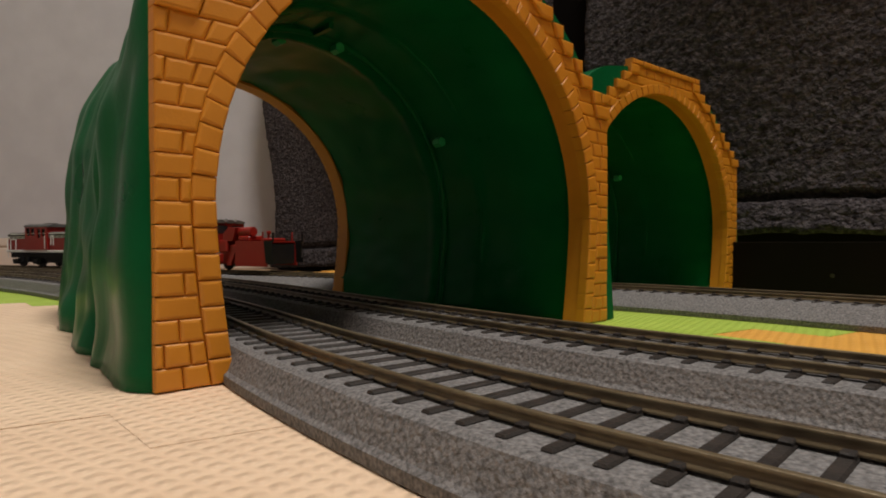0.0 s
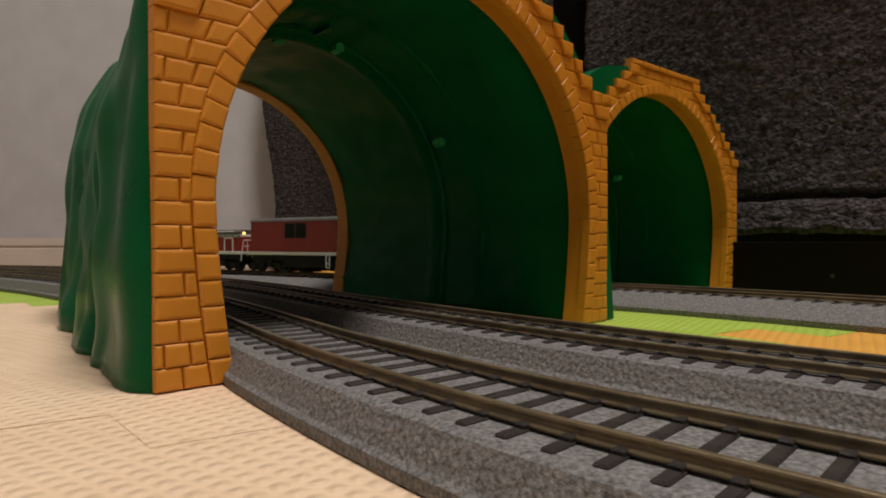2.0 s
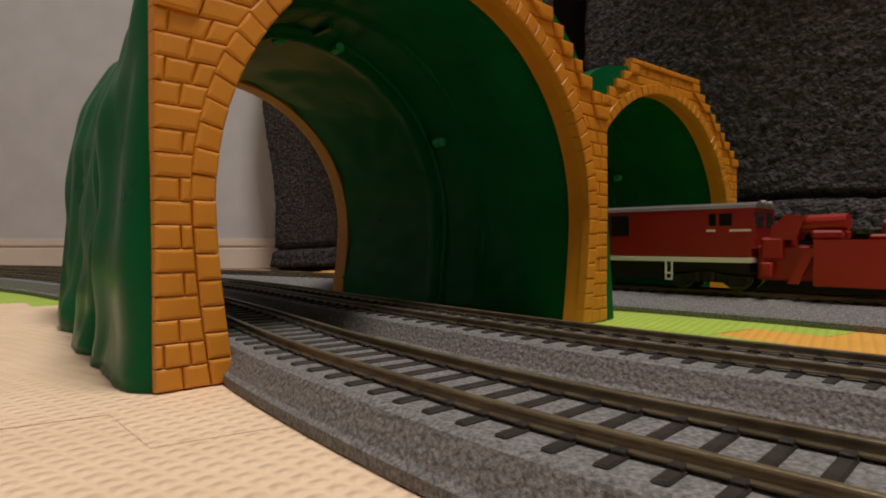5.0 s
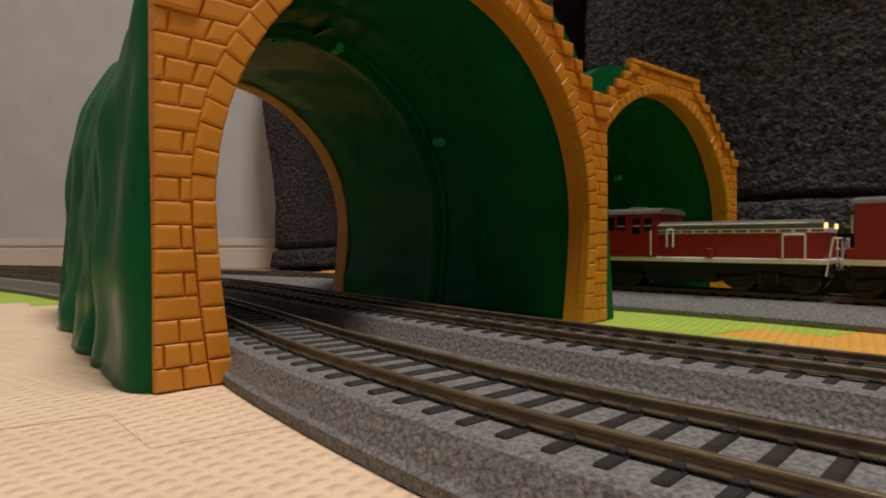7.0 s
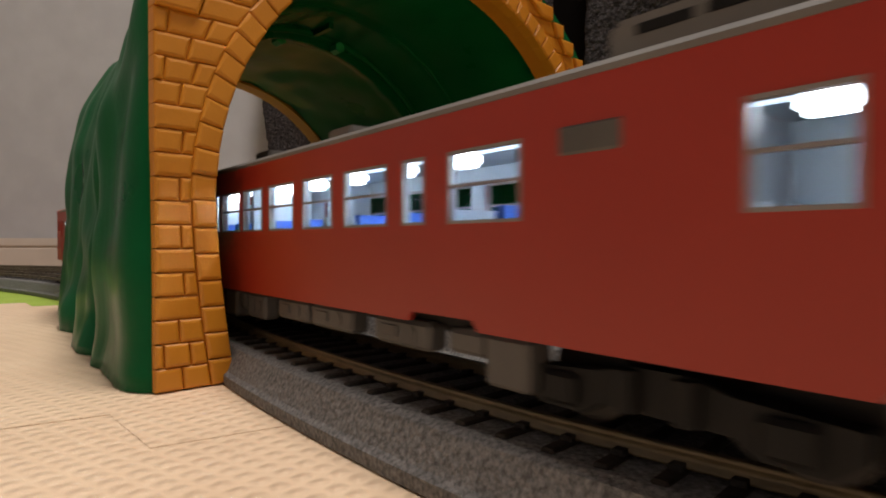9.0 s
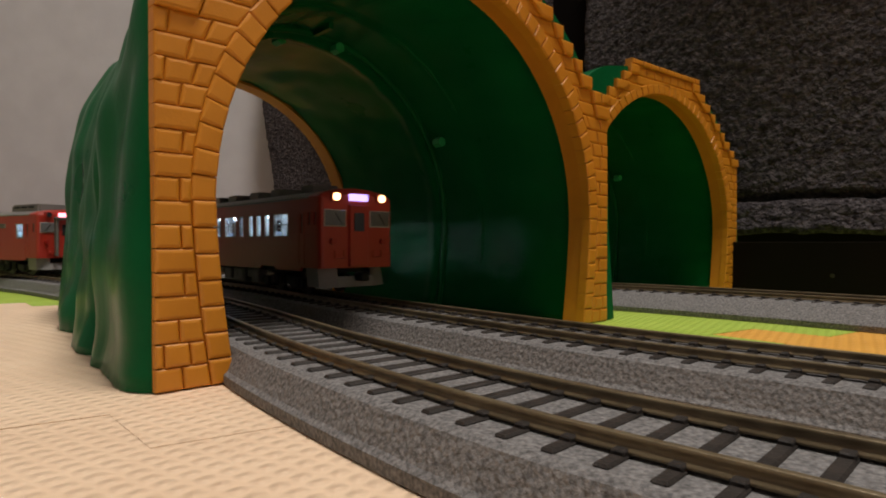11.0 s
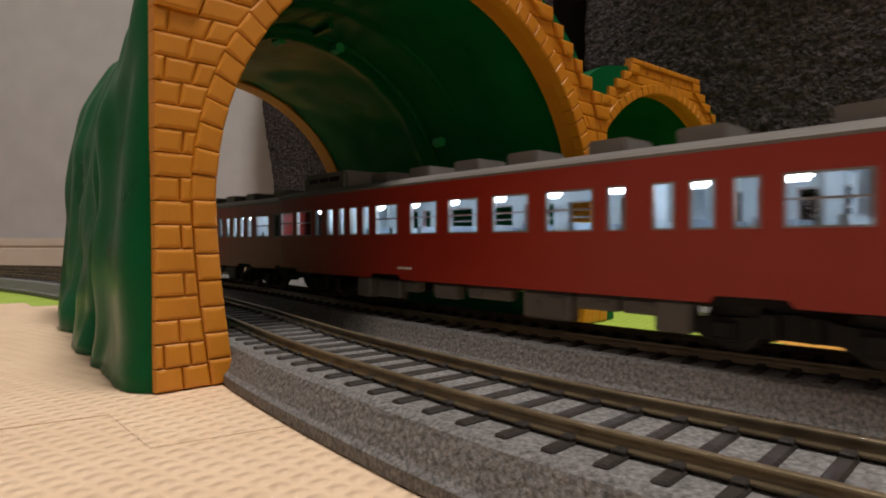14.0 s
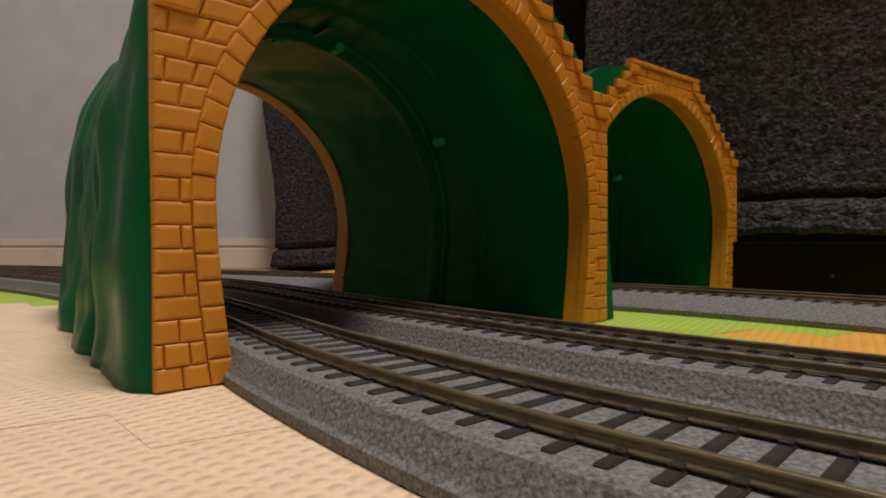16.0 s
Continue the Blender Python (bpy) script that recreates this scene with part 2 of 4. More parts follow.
def railway_track(line, label, s0, s1, v0, v1, squeeze, fade, half=0.0205, pitch=0.0076):
    """A line of model track: bed, two rails, sleepers; those from v0 to v1 are parts, the rest one piece. half: half width of the bed's foot."""
    t = thing("railway_track", label, "model track", "model railway tracks")
    bm = bmesh.new()
    top = SLEEPER_TOP - 0.0005
    side = [(half, 0), (half, 0.0022), (half - 0.001, 0.0030), (0.0172, top - 0.0006), (0.0158, top)]
    sweep(bm, line, s0, s1, [(-a, z) for a, z in side] + side[::-1], 0.004)
    part("ballast_bed", bm, BALLAST, t, "grey granular ballast bed")
    for k in (-1, 1):
        bm = bmesh.new()
        sweep(bm, line, s0, s1, [(k * (GAUGE / 2 + 0.0006) + a, RAIL_TOP + z) for a, z in RAIL_PROFILE], 0.004)
        part("rail", bm, RAIL, t, "weathered brown metal rail", True)
    s, i = v0, 0
    while s < v1:
        x, y, h = at(line, s)
        shared("sleeper", SLEEPER_MESH, t, pose(x, y, SLEEPER_TOP, 0, 0, math.degrees(h)))
        s += pitch * (1 - squeeze * math.exp(-max(i - 12, 0) / fade))
        i += 1
    bm = bmesh.new()
    for a, b in ((s0 + 0.01, v0 - pitch), (s, s1 - 0.01)):
        for k in range(int((b - a) / pitch)):
            x, y, h = at(line, a + k * pitch)
            vs = box(bm, -0.0012, 0.0012, -0.0150, 0.0150, -0.0016, 0)
            bmesh.ops.transform(bm, matrix=pose(x, y, SLEEPER_TOP, 0, 0, math.degrees(h)), verts=vs)
    part("sleeper_row", bm, SLEEPER, t)["kind"] = "stuff"
    return t


sN, sM, sF = nearest(LINE_NEAR, 0.0258, 0.0775), nearest(LINE_MID, 0.0388, 0.1537), nearest(LINE_FAR, 0.1438, 0.287)
railway_track(LINE_NEAR, "curved model track with dark sleepers entering the large arch", sN - 0.80, sN + 1.75, sN - 0.0965, sN + 0.62, 0.17, 5.0)
railway_track(LINE_MID, "curved model track with dark sleepers between two other tracks", sM - 1.10, sM + 2.05, sM - 0.13, sM + 0.68, 0.17, 9.0)
railway_track(LINE_FAR, "curved model track with dark sleepers running through the set-back arch", sF - 0.66, sF + 1.30, sF - 0.12, sF + 0.80, 0.06, 9.0, half=0.0275)

# ---- room ----
def slab(name, x0, x1, y0, y1, z0, z1, mat, label="", category="", kind="structure", bevel=0.0):
    bm = bmesh.new()
    box(bm, x0, x1, y0, y1, z0, z1, bevel)
    return tagged(part(name, bm, mat), label, category, kind=kind)


WALL_Y = 1.02
slab("floor", -2.2, 2.2, -2.4, WALL_Y + 0.1, -0.13, -0.0105, FLOOR_WOOD)
slab("wall_north", -2.2, 2.2, WALL_Y, WALL_Y + 0.1, -0.0105, 2.4, WALLPAPER)
slab("wall_south", -2.2, 2.2, -2.5, -2.4, -0.0105, 2.4, WALLPAPER)
slab("wall_west", -2.3, -2.2, -2.5, WALL_Y + 0.1, -0.0105, 2.4, WALLPAPER)
slab("wall_east", 2.2, 2.3, -2.5, WALL_Y + 0.1, -0.0105, 2.4, WALLPAPER)
slab("ceiling", -2.3, 2.3, -2.5, WALL_Y + 0.1, 2.4, 2.5, CEILING_PAINT)
bm = bmesh.new()
box(bm, -2.2, 2.2, WALL_Y - 0.007, WALL_Y, -0.0105, 0.0245, 0.001)
box(bm, -2.2, 2.2, WALL_Y - 0.0045, WALL_Y, 0.0245, 0.027)
box(bm, -2.2, 2.2, WALL_Y - 0.007, WALL_Y, 0.027, 0.0415, 0.002, 2)
tagged(part("baseboard", bm, CREAM_PAINT), kind="structure")

# ---- foam play mats, jigsaw edges ----
MAT_TURN = radians(32)
TILE = 0.280


def tab_edge(lo, hi, level, phase, n=0.028):
    """Points (along, across) of a dovetailed jigsaw edge from lo to hi."""
    k = math.ceil((lo - phase) / n)
    pts = []
    def height(m):
        return level + (-0.0135 if (math.floor((m - phase) / n)) % 2 == 0 else 0.0135)
    pts.append((lo, height(lo + 1e-5)))
    while phase + k * n < hi - 1e-4:
        c = phase + k * n
        if c > lo + 1e-4:
            a, b = height(c - 1e-4), height(c + 1e-4)
            lean = 0.0018 if b > a else -0.0018
            pts += [(c + lean, a), (c - lean, b)]
        k += 1
    pts.append((hi, height(hi - 1e-5)))
    return pts


def foam_mat(i, j, mat, label, phases):
    """Tile whose near edge lies at level j and left edge at level i."""
    x0, y0 = 0.115 + i * TILE, 0.1235 + j * TILE
    g = 0.0003
    low = [(a, b + g) for a, b in tab_edge(x0, x0 + TILE, y0, phases[j % 2])]
    high = [(a, b - g) for a, b in tab_edge(x0, x0 + TILE, y0 + TILE, phases[(j + 1) % 2])]
    pts = low + high[::-1]
    pts = [(min(max(a, x0 + g), x0 + TILE - g), b) for a, b in pts]
    bm = bmesh.new()
    top = [bm.verts.new((a, b, -0.0003)) for a, b in pts]
    bot = [bm.verts.new((a, b, -0.0103)) for a, b in pts]
    f = bm.faces.new(top)
    bm.faces.new(bot[::-1])
    n = len(pts)
    for k in range(n):
        bm.faces.new((top[k], bot[k], bot[(k + 1) % n], top[(k + 1) % n]))
    bmesh.ops.bevel(bm, geom=list(f.edges), offset=0.0006, segments=2, affect="EDGES")
    ob = part("foam_mat", bm, mat)
    ob.matrix_basis = Matrix.Rotation(MAT_TURN, 4, "Z")
    return tagged(ob, label, "play mat", "jigsaw foam mats")


PHASES = (0.009, 0.037)
for i in range(-7, 4):
    for j in range(-4, 5):
        if i < 0:
            kind = MAT_GREEN if j == 1 else MAT_CREAM
        else:
            kind = MAT_GREEN if j in (0, 2) else MAT_ORANGE
        cx, cy = 0.115 + (i + 0.5) * TILE, 0.1235 + (j + 0.5) * TILE
        wx, wy = cx * math.cos(MAT_TURN) - cy * math.sin(MAT_TURN), cx * math.sin(MAT_TURN) + cy * math.cos(MAT_TURN)
        if wy > WALL_Y - 0.205 or abs(wx) > 1.9:
            continue
        name = {MAT_GREEN: "lime green", MAT_ORANGE: "orange", MAT_CREAM: "cream"}[kind]
        foam_mat(i, j, kind, name + " foam play mat with woven relief and jigsaw edges", PHASES)

# ---- bed with plush throw ----
EDGE_A, EDGE_B = Vector((-0.272, 0.955)), Vector((0.27, 0.47))


def plush_throw(k0, k1, label, hem, top, left_curve, seed):
    """A thick fabric sheet that hangs from the bed's edge between k0 and k1 of its length; hem(k): height of its lower edge."""
    nx, nz = 170, 170
    throw = thing("plush_throw", label, "blanket", "plush throws")
    grid = []
    d = (EDGE_B - EDGE_A)
    n = Vector((-d.y, d.x)).normalized() * -1
    rows = []
    for b in range(nz + 1):
        w = b / nz
        row = []
        for a in range(nx + 1):
            k = k0 + (k1 - k0) * a / nx
            z0 = hem(k)
            z = z0 + (top - z0) * w ** 1.3
            kk = k + left_curve(z) * (1 - a / nx) ** 6
            p = EDGE_A + d * kk
            fold = 0.010 * math.sin(kk * 17 + seed + 1.2 * math.sin(z * 9)) * min(1, 0.4 + z * 2) + 0.012 * noise.noise(Vector((kk * 6, z * 5, seed)))
            h = z - z0
            fold += 0.006 * math.exp(-((h - 0.004) / 0.006) ** 2) + 0.005 * math.exp(-((h - 0.016) / 0.010) ** 2) - 0.009 * math.exp(-((h - 0.029) / 0.0022) ** 2)
            fur = 0.0020 * noise.noise(Vector((kk * 130, z * 240, seed))) + 0.0018 * noise.noise(Vector((kk * 300, z * 560, seed + 3)))
            q = p + n * (fold + fur)
            row.append(Vector((q.x, q.y, z + 0.0015 * noise.noise(Vector((kk * 60, z * 60, 5.0))))))
        grid.append(row)
    off = Vector((-n.x, -n.y, 0)) * 0.012
    cut = 16
    for name, b0, b1 in (("hem", 0, cut), ("cloth", cut, nz)):
        bm = bmesh.new()
        rows = [[bm.verts.new(c) for c in row] for row in grid[b0:b1 + 1]]
        for r, s in zip(rows, rows[1:]):
            for a in range(nx):
                bm.faces.new((r[a], r[a + 1], s[a + 1], s[a]))
        low = [bm.verts.new(v.co + off + Vector((0, 0, 0.004))) for v in rows[0]]
        for a in range(nx):
            bm.faces.new((rows[0][a], low[a], low[a + 1], rows[0][a + 1]))
        sides = [bm.verts.new(r[0].co + off) for r in rows]
        for b in range(len(rows) - 1):
            bm.faces.new((rows[b][0], rows[b + 1][0], sides[b + 1], sides[b]))
        part(name, bm, PLUSH, throw, "rolled sewn hem" if b0 == 0 else "", True)
    return throw


plush_throw(0.0, 0.715, "dark grey plush throw hanging down to the floor", lambda k: -0.006 + 0.03 * k, 0.75, lambda z: 0.02 * math.sin(z * 14 + 0.6), 1.0)
plush_throw(0.757, 1.75, "dark grey plush throw with a sewn hem over a bed", lambda k: 0.0385 - 0.004 * (k - 1) + 0.0025 * math.sin(k * 14), 0.62, lambda z: 0.0, 4.0)

bed = thing("bed", "dark wooden bed frame behind the grey throws", "bed")
d2 = (EDGE_B - EDGE_A).normalized()
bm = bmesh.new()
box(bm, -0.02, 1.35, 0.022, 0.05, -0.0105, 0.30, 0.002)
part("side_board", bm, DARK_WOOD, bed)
bm = bmesh.new()
back = Vector((-d2.y, d2.x)) * 0.055
foot, head = EDGE_A + d2 * 0.06 + back, EDGE_A + d2 * 1.30 + back
corners = [(foot.x, foot.y), (head.x, head.y), (1.55, 0.62), (1.55, WALL_Y - 0.01), (foot.x + 0.02, WALL_Y - 0.01)]
low = [bm.verts.new((a, b, 0.30)) for a, b in corners]
high = [bm.verts.new((a, b, 0.46)) for a, b in corners]
bm.faces.new(low[::-1])
bm.faces.new(high)
for i in range(5):
    bm.faces.new((low[i], low[(i + 1) % 5], high[(i + 1) % 5], high[i]))
bmesh.ops.bevel(bm, geom=list(bm.edges), offset=0.02, segments=3, affect="EDGES")
mattress = part("mattress", bm, DARK_WOOD, bed)
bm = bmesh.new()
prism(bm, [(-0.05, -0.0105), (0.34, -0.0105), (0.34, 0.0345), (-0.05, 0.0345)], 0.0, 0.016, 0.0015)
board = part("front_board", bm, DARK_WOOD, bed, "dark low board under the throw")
board_turn = math.atan2(-0.12, 0.0895)
bm = bmesh.new()
cyl(bm, (0.052, -0.0006, 0.0135), (0.052, 0.004, 0.0135), 0.0013, 10)
part("screw_cap", bm, WHEEL, board, "small metal screw cap")
bed.matrix_basis = Matrix.Translation((EDGE_A.x, EDGE_A.y, 0)) @ Matrix.Rotation(math.atan2(d2.y, d2.x), 4, "Z")
mattress.matrix_basis = bed.matrix_basis.inverted()
board.matrix_basis = bed.matrix_basis.inverted() @ Matrix.Translation((0.2105, 0.413, 0)) @ Matrix.Rotation(board_turn, 4, "Z")

# ---- the toy tunnels ----
PORTAL = np.array([-0.0574, 0.1409])
ALONG = np.array([0.7296, 0.6839])
TURN = math.degrees(math.atan2(ALONG[1], ALONG[0]))
HALF, BORE, RING, SPRING, ROW = 0.0935, 0.0793, 0.0852, 0.044, 0.00545
TOP_HALF, TOP, STEP_FROM, LENGTH = 0.038, 0.1395, 0.0905, 0.190


def bore_half(v, r=BORE):
    """Half width of the horseshoe opening of radius r at the height v."""
    if v <= SPRING:
        return r - 0.0045 * ((SPRING - v) / SPRING) ** 1.5
    return math.sqrt(max(0.0, r * r - (v - SPRING) ** 2))


def roofline(v):
    """Half width of the portal at the height v; it steps in towards the top."""
    if v <= STEP_FROM:
        return HALF
    n = math.floor((v - STEP_FROM) / ROW) + 1
    return max(TOP_HALF, HALF - n * 0.0068)


def horseshoe(r, n=56, low=10):
    """Points of the opening from the left foot over the crown to the right foot."""
    pts = [(-bore_half(SPRING * i / low, r), SPRING * i / low) for i in range(low)]
    pts += [(-r * math.cos(math.pi * i / n), SPRING + r * math.sin(math.pi * i / n)) for i in range(n + 1)]
    return pts + [(-a, b) for a, b in pts[:low][::-1]]


def slab_outline(n=56, low=10):
    pts = [(-HALF + 0.0016, SPRING * i / low) for i in range(low)]
    for i in range(n + 1):
        a = math.pi - math.pi * i / n
        c, s = math.cos(a), math.sin(a)
        t = [(HALF - 0.0016) / abs(c)] if abs(c) > 1e-6 else []
        if s > 1e-6:
            t.append((TOP - 0.004 - SPRING) / s)
            m = (TOP - 0.004 - STEP_FROM) / (HALF - TOP_HALF)
            t.append((STEP_FROM - 0.003 + m * HALF - SPRING) / (s + m * abs(c)))
        r = min(t)
        pts.append((r * c, SPRING + r * s))
    return pts + [(-a, b) for a, b in pts[:low][::-1]]


def ring_solid(bm, inner, outer, y0, y1):
    rows = [[bm.verts.new((a, y, b)) for a, b in p] for p, y in ((inner, y0), (outer, y0), (outer, y1), (inner, y1))]
    n = len(inner)
    for r in range(4):
        p, q = rows[r], rows[(r + 1) % 4]
        for i in range(n - 1):
            bm.faces.new((p[i], p[i + 1], q[i + 1], q[i]))
    for i in (0, n - 1):
        bm.faces.new([rows[r][i] for r in range(4)])


def brick(bm, poly, y0=0.0):
    """One moulded brick with rounded arrises and a recessed joint round it."""
    g, b = 0.00010, 0.00075
    y0 -= random.uniform(0.0002, 0.0006)
    n = len(poly)
    c = Vector((sum(p[0] for p in poly) / n, sum(p[1] for p in poly) / n))
    rings = []
    for cut, y in ((g + b * 1.15, y0), (g + b * 0.45, y0 + b * 0.22), (g + b * 0.1, y0 + b * 0.6), (g, y0 + b * 1.1), (g, 0.0035)):
        ring = []
        for p in poly:
            d = Vector(p) - c
            ring.append(bm.verts.new((p[0] - math.copysign(min(cut, abs(d.x) * 0.8), d.x), y, p[1] - math.copysign(min(cut, abs(d.y) * 0.8), d.y))))
        rings.append(ring)
    for r, t in zip(rings, rings[1:]):
        for i in range(n):
            bm.faces.new((r[i], r[(i + 1) % n], t[(i + 1) % n], t[i]))
    bm.faces.new(rings[0])
    bm.faces.new(rings[-1][::-1])


def voussoirs():
    """Wedge polygons of the arch ring, foot to foot."""
    out = []
    n = 7
    for side in (-1, 1):
        for i in range(n):
            a, b = SPRING * i / n, SPRING * (i + 1) / n
            out.append([(side * bore_half(a), a), (side * bore_half(a, RING), a), (side * bore_half(b, RING), b), (side * bore_half(b), b)])
    m = 43
    for i in range(m):
        a, b = math.pi * i / m, math.pi * (i + 1) / m
        out.append([(r * math.cos(t), SPRING + r * math.sin(t)) for r, t in ((BORE, a), (RING + 0.0003, a), (RING + 0.0003, b), (BORE, b))])
    return out


def wall_bricks():
    """Polygons of the brick courses beside and above the ring; True for the proud caps of the steps."""
    out = []
    rows = int(TOP / ROW) + 1
    for i in range(rows):
        v0, v1 = i * ROW, min((i + 1) * ROW, TOP)
        if v1 - v0 < 0.002:
            continue
        w = roofline(v0 + 0.001)
        crown = SPRING + RING
        if v0 >= crown:
            spans = [(-w, w, -w, w)]
        else:
            lo, hi = bore_half(v0, RING), bore_half(min(v1, crown), RING)
            spans = [(-w, -lo, -w, -hi), (lo, w, hi, w)]
        for a0, b0, a1, b1 in spans:
            length = b0 - a0
            if length < 0.0012:
                continue
            left = a0 < 0
            if length < 0.011:
                cuts = [0, 1] if i % 2 else ([0, 0.68, 1] if left else [0, 0.32, 1])
            else:
                n = max(2, round(length / 0.0085))
                cuts = [0] + [(k + (0.35 if i % 2 else 0.0)) / n for k in range(1 if i % 2 == 0 else 0, n)] + [1]
                cuts = sorted(set(round(min(c, 1), 4) for c in cuts))
            for c, e in zip(cuts, cuts[1:]):
                poly = [(a0 + (b0 - a0) * c, v0), (a0 + (b0 - a0) * e, v0), (a1 + (b1 - a1) * e, v1), (a1 + (b1 - a1) * c, v1)]
                cap = v0 > STEP_FROM - ROW and ((c == 0 and a0 == -w) or (e == 1 and b0 == w) or v1 >= TOP - 1e-6)
                out.append((poly, cap))
    return out


def rock(a, y, seed=0.0):
    """Outward swell of the moulded rock at the outline position a and the depth y: folds that run down the sides."""
    w = y + 0.006 * noise.noise(Vector((a * 0.9, y * 9, 7.0)))
    s = 0.0060 * noise.noise(Vector((a * 0.5, w * 30, 1.3 + seed))) + 0.0035 * abs(noise.noise(Vector((a * 0.35 + 3, w * 75, 4.1 + seed)))) + 0.0025 * noise.noise(Vector((a * 2.2, y * 22, 8.8)))
    return s - 0.004 * math.exp(-((w - 0.060) / 0.005) ** 2) - 0.0035 * math.exp(-((w - 0.112) / 0.006) ** 2)


def lean(a, y):
    """The left flank draws in towards the far end, along the bend of the tracks."""
    return a * (1 - 1.27 * y) if a < 0 else a


def shell():
    """The hollow rock body: outer skin, inner skin and the rims between them."""
    bm = bmesh.new()
    ny = 60
    outer, inner = [], []
    n, low = 96, 20
    broad = [(-0.101 + 0.0048 * (i / low) ** 2, 0.078 * i / low) for i in range(low)]
    slim = [(-0.0970 - 0.0050 * (1 - i / low), SPRING * i / low) for i in range(low)]
    for i in range(n + 1):
        t = math.pi * i / n
        c = math.cos(t)
        broad.append((-0.0962 * math.copysign(abs(c) ** 0.66, c), 0.078 + 0.0600 * math.sin(t) ** 0.85))
        slim.append((-0.0970 * math.copysign(abs(c) ** 0.84, c), SPRING + 0.0935 * math.sin(t) ** 0.96))
    broad += [(-a, b) for a, b in broad[:low][::-1]]
    slim += [(-a, b) for a, b in slim[:low][::-1]]
    for j in range(ny + 1):
        y = 0.0008 + (LENGTH - 0.0016) * j / ny
        ends = min(1.0, min(j, ny - j) / 2.0)
        ro, ri = [], []
        r_in = 0.0846 if y < 0.066 else 0.0836 if y < 0.094 else 0.0806
        bulge = -0.0014 * math.exp(-((y - 0.097) / 0.0026) ** 2)
        hin = horseshoe(r_in + bulge, n, low)
        for k in range(len(slim)):
            f = k / (len(slim) - 1)
            mix = min(1.0, max(0.0, 1 - (y - 0.012) / 0.055)) ** 1.5 if f < 0.5 else 0.0
            mix *= min(1.0, (0.5 - f) / 0.12) if f < 0.5 else 0.0
            a, b = [u * (1 - mix) + v * mix for u, v in zip(slim[k], broad[k])]
            d = Vector((a, max(b - 0.03, 0))).normalized()
            s = rock(f * 9, y) * ends * (1 - 0.7 * mix) + 0.0008 * noise.noise(Vector((f * 30, y * 50, 9.0))) * ends
            # the front rim rounds in behind the brick portal
            tuck = math.sqrt(max(0.0, 1 - (1 - min(1.0, y / 0.017)) ** 2))
            if a < -0.0905:
                a = -0.0905 + (a + 0.0905) * tuck
            ro.append(bm.verts.new((lean(a * (0.985 + 0.015 * min(1, y / 0.03)) + d.x * s, y), y, b + d.y * s)))
        for k, (a, b) in enumerate(hin):
            f = k / (len(hin) - 1)
            d = Vector((a, b - SPRING)).normalized()
            s = 0.0012 * noise.noise(Vector((f * 14, y * 22, 2.0))) + 0.0008 * noise.noise(Vector((f * 40, y * 60, 6.0)))
            s = min(s, 0.0012)
            ri.append(bm.verts.new((lean(a + d.x * s, y), y, max(0, b + d.y * s) if b > 0 else 0)))
        outer.append(ro)
        inner.append(ri)
    for g in (outer, inner):
        for r, s in zip(g, g[1:]):
            for k in range(len(r) - 1):
                bm.faces.new((r[k], r[k + 1], s[k + 1], s[k]))
    for j in (0, ny):
        for k in range(len(outer[j]) - 1):
            bm.faces.new((outer[j][k], outer[j][k + 1], inner[j][k + 1], inner[j][k]))
    for k in (0, -1):
        for j in range(ny):
            bm.faces.new((outer[j][k], outer[j + 1][k], inner[j + 1][k], inner[j][k]))
    return bm


def hex_boss(bm, ang, y, r=0.0800, size=0.0025):
    """Screw post along the tunnel, its hexagonal end towards the mouth."""
    c, s = r * math.cos(radians(ang)), SPRING + r * math.sin(radians(ang))
    cyl(bm, (c, y, s), (c, y + 0.005, s), size, 6)


